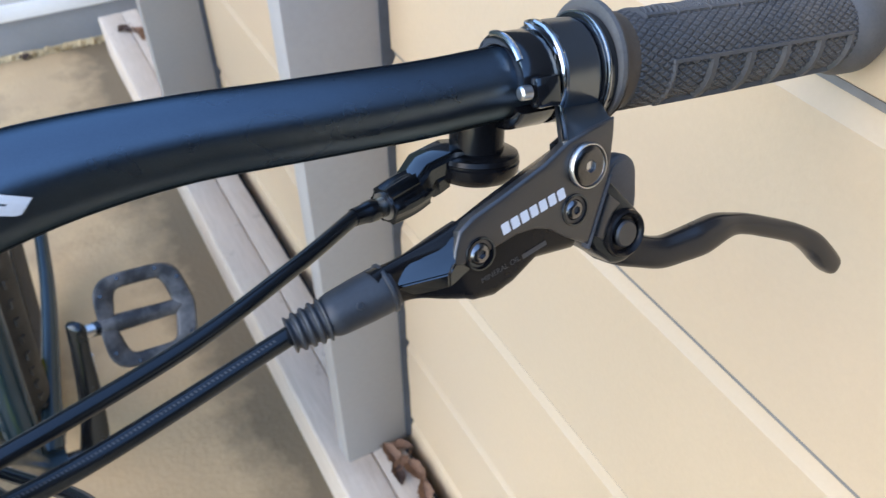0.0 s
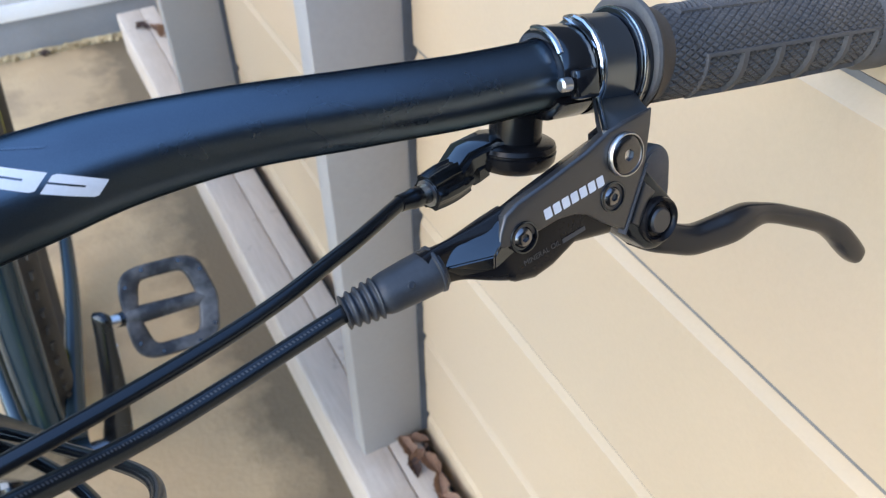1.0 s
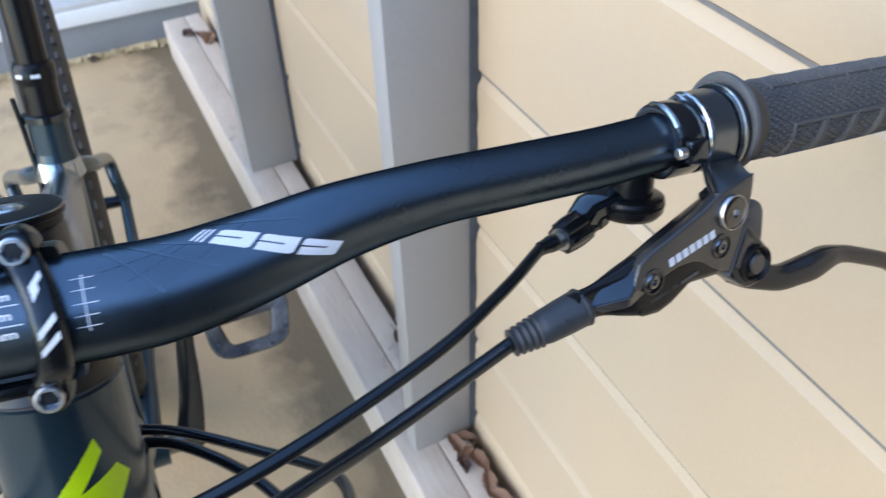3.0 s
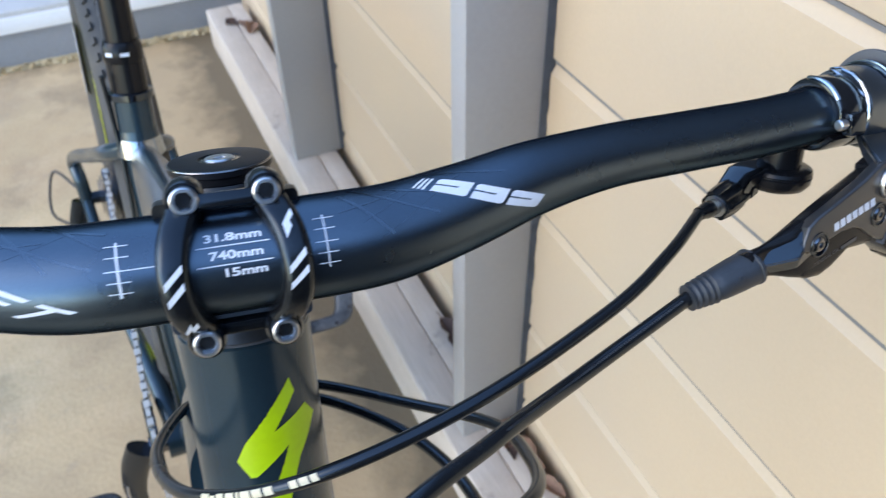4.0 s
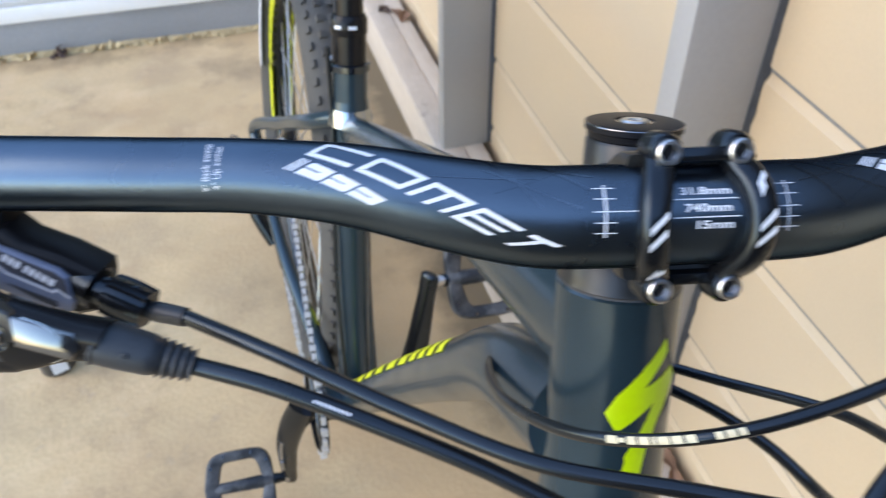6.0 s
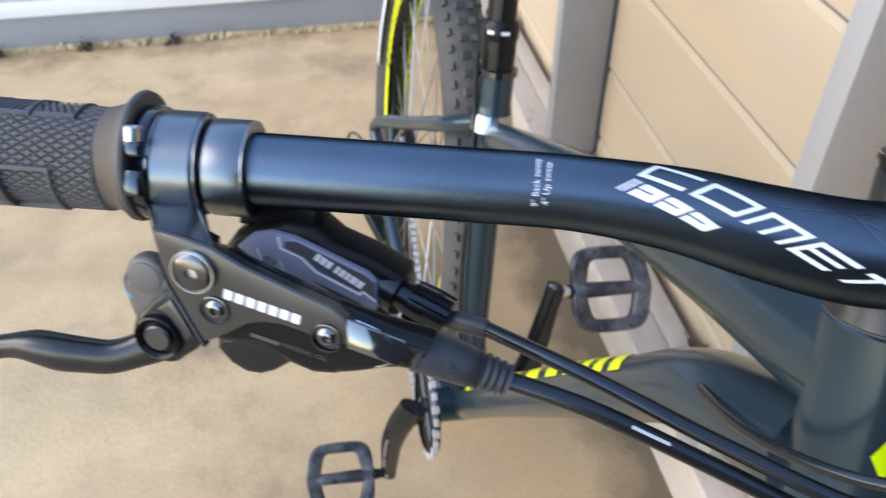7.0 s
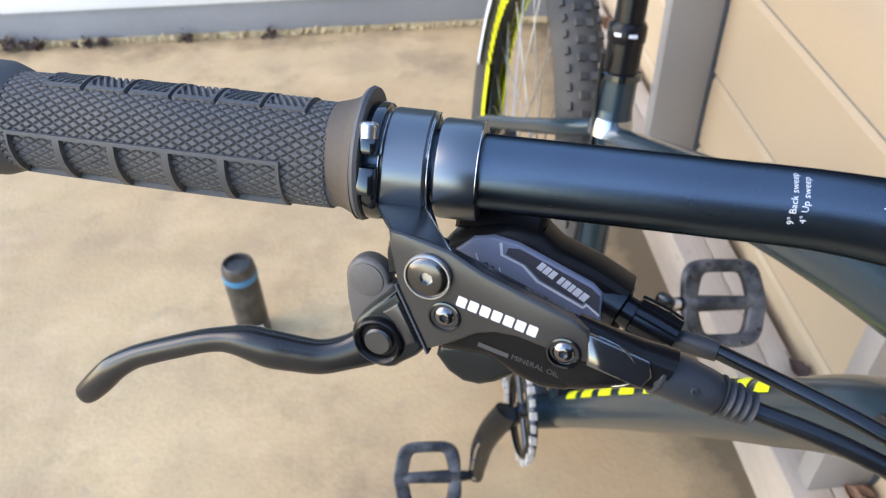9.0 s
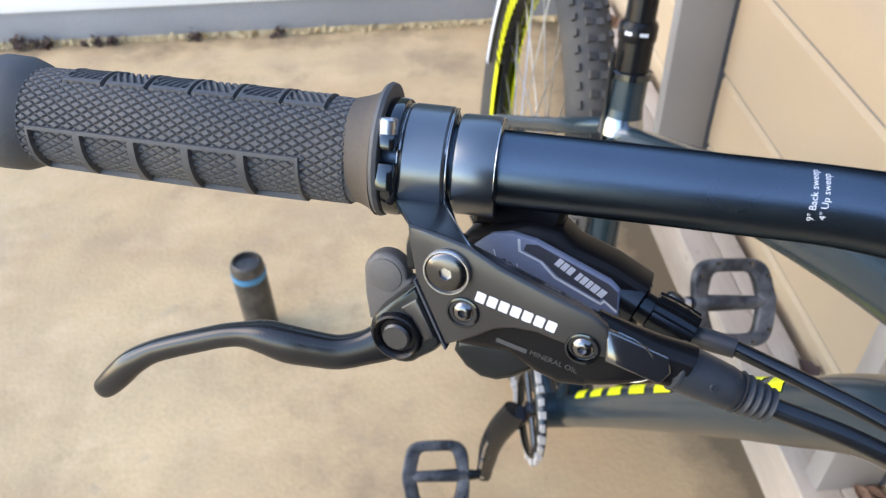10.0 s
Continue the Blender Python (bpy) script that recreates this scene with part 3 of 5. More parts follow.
text_on_bar("size_print", "31.8mm", 0.0033, 0.0002, 36.5, True, 1.48, 0.00010)
text_on_bar("size_print", "740mm", 0.0033, 0.0006, 18, True, 1.48, 0.00010)
text_on_bar("size_print", "15mm", 0.0033, 0.0024, 0, True, 1.48, 0.00010)
on_bar("printed_rule", [[(-10, 27.2), (10, 27.2), (10, 28.4), (-10, 28.4)], [(-10.4, 8), (10.4, 8), (10.4, 9.2), (-10.4, 9.2)]], PRINT, "white printed rule")
ghost = []
for s0, d0, s1, d1 in ((-70, 95, -48, 20), (-62, 30, -40, 70), (-90, 80, -60, 88), (34, 80, 60, 20), (40, 10, 72, 60), (55, 90, 86, 40), (-52, 90, -34, 40), (30, 45, 52, 62), (-66, 60, -36, 20), (-58, 85, -33, 58), (36, 30, 66, 75), (46, 70, 78, 22), (-80, 40, -50, 55), (31, 70, 44, 12)):
    ghost.append([(s0, d0), (s0 + 0.9, d0 + 2), (s1 + 0.9, d1 + 2), (s1, d1)])
on_bar("ghost_line", ghost, GHOST, "faint glossy line of a criss-cross print", 0.00006)


def ribbon(path, normals, widths, thick, chamfer=0.0012):
    """A strap with chamfered edges along a path: normals point out of its broad face."""
    bm = bmesh.new()
    rings = []
    n = len(path)
    for i in range(n):
        p, nn = Vector(path[i]), Vector(normals[i]).normalized()
        d = (Vector(path[min(i + 1, n - 1)]) - Vector(path[max(i - 1, 0)])).normalized()
        nn = (nn - nn.dot(d) * d).normalized()
        w = nn.cross(d)
        h, t, c = widths[i] / 2, (thick[i] if isinstance(thick, (list, tuple)) else thick), chamfer
        rings.append([bm.verts.new(p + a * w + b * nn) for a, b in ((-h, -t), (h, -t), (h, -c), (h - c * 0.35, -c * 0.3), (h - c, 0), (-h + c, 0), (-h + c * 0.35, -c * 0.3), (-h, -c))])
    for a, b in zip(rings, rings[1:]):
        for k in range(8):
            bm.faces.new((a[k], a[(k + 1) % 8], b[(k + 1) % 8], b[k]))
    bm.faces.new(rings[0][::-1]), bm.faces.new(rings[-1])
    return bm


def band(x0, x1, r0, r1, a0, a1, n=40, bevel=0.0008):
    """Part of a ring about the X axis; angles in degrees from the front (-Y) over the top."""
    bm = bmesh.new()
    rings = []
    full = abs(a1 - a0) >= 359.9
    for k in range(n + (0 if full else 1)):
        a = radians(a0 + (a1 - a0) * k / n)
        e = Vector((0, -math.cos(a), math.sin(a)))
        b = bevel
        rings.append([bm.verts.new(Vector((x, 0, 0)) + r * e) for x, r in ((x0, r0), (x0, r1 - b), (x0 + b * 0.3, r1 - b * 0.3), (x0 + b, r1), (x1 - b, r1), (x1 - b * 0.3, r1 - b * 0.3), (x1, r1 - b), (x1, r0))])
    pairs = list(zip(rings, rings[1:] + rings[:1])) if full else list(zip(rings, rings[1:]))
    for a, b in pairs:
        for k in range(8):
            bm.faces.new((a[k], a[(k + 1) % 8], b[(k + 1) % 8], b[k]))
    if not full:
        bm.faces.new(rings[0][::-1]), bm.faces.new(rings[-1])
    return bm


def socket_bolt(r, h, hole, depth, seg=32, dome=0.0):
    """A bolt head along +Z from 0 to h with a six-sided socket."""
    bm = bmesh.new()
    def ring(rr, z, n=seg):
        return [bm.verts.new((rr * math.cos(2 * math.pi * k / n), rr * math.sin(2 * math.pi * k / n), z)) for k in range(n)]
    def hexa(rr, z):
        out = []
        for k in range(seg):
            a = 2 * math.pi * k / seg
            out.append(bm.verts.new((rr * math.cos(math.pi / 6) / math.cos((a % (math.pi / 3)) - math.pi / 6) * math.cos(a), rr * math.cos(math.pi / 6) / math.cos((a % (math.pi / 3)) - math.pi / 6) * math.sin(a), z)))
        return out
    rs = [ring(r, 0), ring(r, h - 0.0005), ring(r - 0.0005, h), ring(hole + (r - hole) * 0.5, h + dome * 0.7), hexa(hole, h + dome), hexa(hole * 0.97, h - depth)]
    for a, b in zip(rs, rs[1:]):
        for k in range(seg):
            bm.faces.new((a[k], a[(k + 1) % seg], b[(k + 1) % seg], b[k]))
    bm.faces.new(rs[0][::-1]), bm.faces.new(rs[-1])
    return bm


# ---- stem and headset ----
STEER = Vector((0.129, 0.357, 0.925)).normalized()
HEAD = BAR @ Vector((0, 0.046, -0.008))
SIDE = (BAR.col[0].to_3d() - BAR.col[0].to_3d().dot(STEER) * STEER).normalized()
STEER_POSE = Matrix((SIDE, STEER.cross(SIDE), STEER)).transposed().to_4x4()
STEER_POSE.translation = HEAD
Z_OF_X = pose(0, 0, 0, 0, -90, 0)  # turns lathe work upright


def upright(profile, seg=48):
    return moved(lathe(profile, seg), Z_OF_X)


stem = part("stem", band(-0.0205, 0.0205, 0.0157, 0.0198, 78, 282, 48, 0.0015), STEM_GREY, bike, "black stem with a four-bolt face plate", BAR)
part("stem_body", merge(moved(prism([(-0.0175, 0.010), (0.0175, 0.010), (0.0160, 0.044), (-0.0160, 0.044)], -0.0225, 0.0115, 0.004, 3), pose(0, 0, 0))), SATIN_BLACK, stem, m=BAR)
part("steerer_clamp", upright([(-0.0238, 0.0172), (-0.0228, 0.0176), (0.0258, 0.0168), (0.0270, 0.0160)]), STEM_GREY, stem, m=STEER_POSE)
cap = part("top_cap", upright([(0.0272, 0.0150), (0.0274, 0.0163), (0.0296, 0.0165), (0.0298, 0.0171), (0.0302, 0.0174), (0.0320, 0.0174), (0.0326, 0.0169), (0.0329, 0.0156), (0.0330, 0.0072), (0.0324, 0.0068), (0.0324, 0.0060)]), PLASTIC, stem, "black round top cap", STEER_POSE, angle=25)
part("cap_bolt", moved(socket_bolt(0.0050, 0.0012, 0.0028, 0.002), pose(0, 0, 0.0321)), STEEL, cap, "bright steel bolt", STEER_POSE)
part("cap_ring", upright([(0.0318, 0.01730), (0.0321, 0.01755), (0.0324, 0.01745), (0.0326, 0.0169)]), STEEL_DARK, cap, m=STEER_POSE)
plate = part("face_plate", moved(box(0.019, 0.0060, 0.0046, 0.0014), pose(0, -0.0085, 0.0195, -14)), SATIN_BLACK, stem, "black four-bolt face plate", BAR)
part("lower_bridge", moved(box(0.019, 0.0060, 0.0046, 0.0014), pose(0, -0.0030, -0.0190, 14)), SATIN_BLACK, plate, m=BAR)
for sgn in (-1, 1):
    pth, nrm, wid = [], [], []
    for k in range(25):
        f = -1 + 2 * k / 24
        a = radians(64 * max(-1, min(1, f * 1.22)))
        over = max(0, abs(f) - 0.82) / 0.18
        z = 0.0205 * math.sin(a) + math.copysign(0.0062 * over, f)
        y = -0.0206 * math.cos(a) - 0.0022 * (1 - math.cos(a)) + 0.0010 * over
        bow = math.cos(f * math.pi / 2)
        pth.append((sgn * (0.0112 + 0.0056 * bow), y, z))
        nrm.append((0, -math.cos(a * (1 - 0.75 * over)), math.sin(a * (1 - 0.75 * over))))
        wid.append(0.0098 - 0.0010 * bow - 0.0014 * over)
    arm = part("face_arm", ribbon(pth, nrm, wid, 0.0052, 0.0022), SATIN_BLACK, plate, m=BAR, angle=50)
    marks = []
    for f0, f1, w0, w1 in ((-0.06, 0.12, -1, 1), (-0.24, -0.06, -1, 1)) + (((-0.72, -0.55, -0.9, 0.3), (-0.66, -0.55, 0.0, 1.0)) if sgn < 0 else ((0.38, 0.55, -0.6, 0.9), (0.30, 0.42, -0.6, 0.3))):
        marks.append((f0, f1, w0, w1))
    for f0, f1, w0, w1 in marks:
        bm = bmesh.new()
        rows = []
        for k in range(7):
            u = k / 6
            row = []
            for f in (f0 + (f1 - f0) * u + 0.075 * v for v in (0, 0.33, 0.67, 1)):
                x = (f + 1) * 12
                i = min(int(x), 23)
                p = Vector(pth[i]).lerp(Vector(pth[i + 1]), x - i)
                nn = Vector(nrm[i]).lerp(Vector(nrm[i + 1]), x - i).normalized()
                row.append(bm.verts.new(p + nn * 0.0003 + Vector(((w0 + (w1 - w0) * u) * 0.0026, 0, 0))))
            rows.append(row)
        for p, q in zip(rows, rows[1:]):
            for i in range(3):
                bm.faces.new((p[i], p[i + 1], q[i + 1], q[i]))
        part("arm_mark", bm, PRINT, plate, "white slanted tick", BAR, flip=False)
    for z in (0.0208, -0.0210):
        part("boss", moved(lathe([(0.0, 0.0056), (0.0070, 0.0056), (0.0085, 0.0048)], 28), pose(sgn * 0.0112, -0.0015, z, 0, 0, -90)), SATIN_BLACK, plate, m=BAR)
        part("clamp_bolt", moved(socket_bolt(0.0039, 0.0030, 0.0029, 0.0024), pose(sgn * 0.0112, -0.0097, z, 90, 0, 0)), STEEL, plate, "bright hex-socket bolt", BAR)
        part("bolt_socket", moved(upright([(0.0004, 0.0027), (0.0012, 0.0027)], 6), pose(sgn * 0.0112, -0.0097, z, 90, 0, 0)), STEEL_DARK, plate, "dark hex socket", BAR)

head = part("head_tube", upright([(-0.0272, 0.0228), (-0.0282, 0.0236), (-0.06, 0.0237), (-0.10, 0.0244), (-0.15, 0.0262)], 64), FRAME_GREY, bike, "gloss blue-grey head tube", STEER_POSE)
part("headset_cover", upright([(-0.0120, 0.0176), (-0.0128, 0.0208), (-0.0136, 0.0214), (-0.0240, 0.0230), (-0.0258, 0.0236), (-0.0262, 0.0234)]), STEM_GREY, bike, "smooth conical headset cover", m=STEER_POSE)
part("headset_seam", upright([(-0.0260, 0.0228), (-0.0264, 0.0231), (-0.0272, 0.0231)]), STRIP_DARK, bike, "dark seam over the head tube", m=STEER_POSE)
random.seed(12)


def ragged(points, rough):
    """An outline whose named edges are torn like a dry brush stroke."""
    out = []
    for k, (a, b) in enumerate(points):
        out.append((a, b))
        if k in rough:
            c, d = points[(k + 1) % len(points)]
            n = int(abs(c - a) + abs(d - b)) // 2
            for j in range(1, n):
                w = random.uniform(-1.5, 1.2) * (1 if j % 2 else 0.3)
                out.append((a + (c - a) * j / n + w, b + (d - b) * j / n + w * 0.25))
    return out


bm = fine_flat(strip([(a * 0.00041, h / 1000) for a, h in ragged(((30, -43), (34, -49), (11, -62), (44, -56), (55, -62), (31, -76), (19, -88), (11, -108), (3, -105), (-4, -98), (-1, -89), (12, -79), (22, -69), (-9, -79), (-14, -79), (-24, -72), (-15, -65)), (9, 11, 16))]), 0.003)
for v in bm.verts:
    a, h = v.co.x / 0.00041, v.co.y
    r = 0.0238 + (0.0006 if h < -0.06 else 0) * min(1, (-h - 0.06) / 0.04) + 0.00012
    v.co = Vector((r * math.sin(radians(a)), -r * math.cos(radians(a)), h))
part("head_decal", bm, LIME, head, "lime green brush-stroke decal", STEER_POSE, flip=False)

# ---- grips, clamps and levers ----
def grip_height(x, deg):
    """Relief of the grip's rubber, x from its inner end in metres, deg round the bar from the front."""
    p, q = x / 0.0043 + deg / 10.0, x / 0.0043 - deg / 10.0
    h = min(0.0030 * (1 - 2 * max(abs(p % 1 - 0.5), abs(q % 1 - 0.5))), 0.0009)
    if x < 0.0050 or x > 0.1055:
        return 0.0002
    d = (deg + 180) % 360 - 180
    u = (x - 0.0176) / 0.0845
    if 0 <= u <= 1 and -74 <= d <= -4:
        cell = (u * 5) % 1
        edge = min(cell, 1 - cell) * 0.0169
        rim = min(abs(d + 4), abs(d + 74)) * 0.00027
        return 0.0016 if min(edge, rim, u * 0.0845 + 0.0009, (1 - u) * 0.0845 + 0.0009) < 0.0013 else h * 0.8 - 0.0006
    u = (x - 0.0120) / 0.0820
    if 0 <= u <= 1 and 54 <= d <= 126:
        cell = (u * 6) % 1
        edge, rim = min(cell, 1 - cell) * 0.0137, min(abs(d - 54), abs(d - 126)) * 0.00027
        if edge < 0.0005:
            return 0.0001
        if min(edge, rim) < 0.0016:
            return 0.0015
        way = (x / 0.0022 + (d / 14 if int(u * 6) % 2 else -d / 14)) % 1
        return 0.0013 if way < 0.5 else 0.0005
    return h


def make_grip(sgn):
    seg, rows = 360, 249
    bm = bmesh.new()
    rings = []
    for i in range(rows + 1):
        x = 0.1070 * i / rows
        s = sgn * (0.2612 + x)
        c, d, _ = bar_at(s)
        up = (Vector((0, 0, 1)) - d.z * d).normalized()
        fore = d.cross(up)
        fore = fore if fore.y < 0 else -fore
        r0 = 0.0147 - 0.0005 * x / 0.1070 + 0.0004 * math.sin(math.pi * x / 0.1070)
        ring = []
        for k in range(seg):
            deg = 360 * k / seg
            a = radians(deg)
            ring.append(bm.verts.new(c + (r0 + grip_height(x, deg)) * (math.cos(a) * fore + math.sin(a) * up)))
        rings.append(ring)
    for a, b in zip(rings, rings[1:]):
        for k in range(seg):
            bm.faces.new((a[k], a[(k + 1) % seg], b[(k + 1) % seg], b[k]))
    bm.faces.new(rings[0][::-1]), bm.faces.new(rings[-1])
    g = part("grip", bm, RUBBER, bike, "dusty charcoal rubber grip with diamond knurling", BAR, angle=28)
    P = lambda s: bar_pose(sgn * s)
    flip = 1 if sgn > 0 else -1
    high = Matrix.Translation((0, 0, 0.0017)) @ Matrix.Diagonal((flip, 1, 1, 1))
    part("flange", moved(lathe([(-0.0058, 0.0135), (-0.0064, 0.0180), (-0.0060, 0.0193), (-0.0049, 0.0197), (-0.0038, 0.0191), (-0.0034, 0.0135)], 64), high), RUBBER, g, "rubber flange with a thin lip", P(0.2618))
    part("worn_ring", moved(lathe([(-0.0036, 0.0135), (-0.0036, 0.0188), (-0.0024, 0.0177), (-0.0004, 0.0166), (0.0022, 0.0157), (0.0050, 0.0150), (0.0056, 0.0140)], 64), Matrix.Translation((0, 0, 0.0009)) @ Matrix.Diagonal((flip, 1, 1, 1))), RUBBER_WORN, g, "dust-browned ring", P(0.2618))
    part("end_flange", moved(lathe([(-0.0130, 0.0150), (-0.0105, 0.0166), (-0.0070, 0.0178), (0.0, 0.0180), (0.0040, 0.0165), (0.0050, 0.0120)], 64), Matrix.Diagonal((flip, 1, 1, 1))), RUBBER, g, "smooth rubber end stop", P(0.3790))
    Pc = P(0.2536) if sgn < 0 else P(0.2536) @ pose(0, 0, 0, 165, 0, 0)
    collar = part("lock_collar", band(-0.0026, 0.0026, 0.0111, 0.0172, 24, 352, 60, 0.0010), GLOSS_BLACK, g, "polished black lock-on collar", Pc)
    if sgn > 0:
        # a bright ring stands in for the highlight on the collar's bevel
        part("collar_glint", moved(band(-0.0030, -0.0018, 0.0150, 0.0178, 0, 360, 60, 0.0004), Matrix.Diagonal((flip, 1, 1, 1))), GLINT_METAL, collar, "bright ring added as the polished collar's glint", P(0.2548))
    part("collar_lug", moved(merge(box(0.0050, 0.0046, 0.0052, 0.0010, (0, -0.0158, 0.0065)), box(0.0050, 0.0046, 0.0080, 0.0010, (0, -0.0162, -0.0034))), Matrix.Identity(4)), GLOSS_BLACK, collar, m=Pc)
    part("collar_bolt", moved(socket_bolt(0.0026, 0.0042, 0.0013, 0.0012, 20), pose(0, -0.0162, 0.0085)), STEEL, collar, "bright steel bolt", Pc)


make_grip(1), make_grip(-1)

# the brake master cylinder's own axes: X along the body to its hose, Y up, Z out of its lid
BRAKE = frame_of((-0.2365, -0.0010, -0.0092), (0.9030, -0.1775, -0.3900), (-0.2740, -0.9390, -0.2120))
MIRROR = Matrix.Diagonal((-1, 1, 1, 1))
mm = lambda pts: [(x / 1000, y / 1000) for x, y in pts]


LEFT_TRIM = Matrix(((0.99795, 0.02837, -0.05729, 0.04762), (-0.02106, 0.99201, 0.12439, -0.11265), (0.06036, -0.12293, 0.99058, 0.02697), (0, 0, 0, 1)))


def undercut(bm, slope=0.30):
    """Draws the upper flank of a body in towards its back."""
    for v in bm.verts:
        v.co.y -= slope * max(0.0, -v.co.z - 0.001) * min(1.0, max(0.0, (v.co.y + 0.004) / 0.008))
    return bm


def loft(rows, thick, chamfer):
    """A strap between left and right edge points with chamfered borders; each row gives left, right, normal."""
    bm = bmesh.new()
    rings = []
    for a, b, n in rows:
        a, b, n = Vector(a), Vector(b), Vector(n).normalized()
        w = (b - a).normalized()
        n = (n - n.dot(w) * w).normalized()
        c = chamfer
        rings.append([bm.verts.new(q) for q in (a - n * thick, b - n * thick, b - n * c, b - w * c * 0.4 - n * c * 0.35, b - w * c, a + w * c, a + w * c * 0.4 - n * c * 0.35, a - n * c)])
    for a, b in zip(rings, rings[1:]):
        for k in range(8):
            bm.faces.new((a[k], a[(k + 1) % 8], b[(k + 1) % 8], b[k]))
    bm.faces.new(rings[0][::-1]), bm.faces.new(rings[-1])
    return bm


def make_brake(side):
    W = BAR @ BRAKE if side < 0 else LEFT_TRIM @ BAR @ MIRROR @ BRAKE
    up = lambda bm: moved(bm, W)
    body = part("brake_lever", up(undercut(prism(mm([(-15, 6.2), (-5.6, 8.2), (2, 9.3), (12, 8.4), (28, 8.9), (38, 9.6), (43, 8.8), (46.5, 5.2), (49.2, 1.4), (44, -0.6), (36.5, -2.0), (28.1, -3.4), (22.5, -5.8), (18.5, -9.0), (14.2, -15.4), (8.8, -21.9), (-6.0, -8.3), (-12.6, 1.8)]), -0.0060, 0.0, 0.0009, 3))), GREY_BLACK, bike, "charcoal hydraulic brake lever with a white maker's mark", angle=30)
    part("cylinder", up(undercut(merge(prism(mm([(-11, 3), (2, 7.2), (11, 7.6), (28, 8.2), (43, 8.2), (47, 6.0), (50, -2.0), (50, -10.0), (47, -13.4), (41, -16.6), (34, -17.2), (24.5, -16), (12, -22), (-5, -9)]), -0.0150, -0.0020, 0.0034, 4)))), BODY_BLACK, body, "polished black cylinder", angle=30)
    if side < 0:
        # the shifter's thumb paddle, set at the brake body's depth
        part("thumb_paddle", up(prism(mm([(10.5, -22), (22, -13), (36, -15), (34, -18.0), (30, -24.5), (26.5, -28.2), (22, -30), (16.7, -29.4), (11.5, -26.5)]), -0.0150, -0.0050, 0.003, 3)), SATIN_BLACK, body, angle=30)
    n_pts = curve_points([Vector(q) / 1000 for q in ((40, -3.6, -6.4), (47, -1.9, -6.4), (53, 0.5, -6.8), (58.5, 3.0, -7.4), (63, 4.6, -8.0), (67, 5.4, -8.3))], 6)
    n_wide = [v.x / 1000 for v in curve_points([(q, 0, 0) for q in (11.8, 10.8, 8.9, 6.9, 6.0, 5.9)], 6)]
    n_deep = [v.x / 1000 for v in curve_points([(q, 0, 0) for q in ((4.6, 5.0, 5.4, 5.6, 5.7, 5.7) if side < 0 else (4.6, 4.6, 3.2, 2.0, 2.6, 4.0))], 6)]
    bm = bmesh.new()
    rings = []
    for p, w, h in zip(n_pts, n_wide, n_deep):
        rings.append([bm.verts.new(p + Vector((0, w * math.copysign(abs(math.cos(a)) ** 0.62, math.cos(a)), h * math.copysign(abs(math.sin(a)) ** 0.62, math.sin(a))))) for a in (2 * math.pi * k / 36 for k in range(36))])
    for a, b in zip(rings, rings[1:]):
        for k in range(36):
            bm.faces.new((a[k], a[(k + 1) % 36], b[(k + 1) % 36], b[k]))
    bm.faces.new(rings[0][::-1]), bm.faces.new(rings[-1])
    tilt = pose(0.0525, 0.0050, -0.0003, -17, 5, 0)
    if side < 0:
        part("nose_facet", up(moved(prism(mm([(-9.6, 3.4), (8.0, 4.2), (10.6, 0.6), (9.4, -3.6), (-5.6, -4.6)]), -0.0060, 0.0, 0.0006, 2), tilt)), FACET, body, "mirror-polished facet", angle=40)
        part("end_facet", up(moved(prism(mm([(-2.6, 3.8), (2.8, 3.2), (2.8, -2.6), (-1.2, -3.2)]), -0.0016, 0.0, 0.0005, 2), pose(0.0612, 0.0048, -0.0026, -14, 14, 0))), STRAP, body, "small polished end facet", angle=40)
    else:
        hull = bmesh.new()
        for q in ((34, 6.6, -0.6), (39, 5.8, -0.3), (46.2, 4.5, -0.6), (51, 1.0, 0.2), (63.6, 4.5, -5.5), (58.5, 8.5, -6.2), (49, 8.0, -6.6), (36, 4.6, -6.0), (61.2, 9.0, -8.2), (52, -3.6, -1.6), (61, -1.0, -6.5), (60, -1.5, -9.0), (42, -3.2, -1.6), (40, -5, -9)):
            hull.verts.new(Vector(q) / 1000)
        bmesh.ops.convex_hull(hull, input=hull.verts)
        bmesh.ops.delete(hull, geom=[v for v in hull.verts if not v.link_faces], context="VERTS")
        bmesh.ops.dissolve_limit(hull, angle_limit=radians(7), verts=hull.verts, edges=hull.edges)
        bmesh.ops.bevel(hull, geom=hull.edges[:], offset=0.0004, segments=2, affect="EDGES")
        part("nose_facet", up(hull), GLOSS_BLACK, body, "mirror-polished facets", angle=18)
    if side < 0:
        # thin metal line drawn as the glint round the nose
        part("edge_glint", up(tube(curve_points([Vector(q) / 1000 for q in ((46, 8.4, -1.6), (53.5, 8.6, -1.5), (58.6, 5.4, -1.5), (59.6, 1.2, -1.7), (56.5, -3.2, -2.4), (51.0, -6.0, -3.0))], 6), 0.00024, 8)), GLINT_METAL, body, "thin metal line added as the edge's glint")
    part("nose", up(bm), BODY_BLACK, body, "polished black nose", angle=50)
    lobe = part("pivot_lobe", up(prism(mm([(-6.4, -9.0), (8.3, -22.6), (7.0, -27.0), (4.4, -31.4), *arc(-4.0, -28.3, 9.2, -40, -205, 12), (-9.6, -17.5)]), -0.0125, -0.0010, 0.0018, 3)), SATIN_BLACK, body, angle=30)
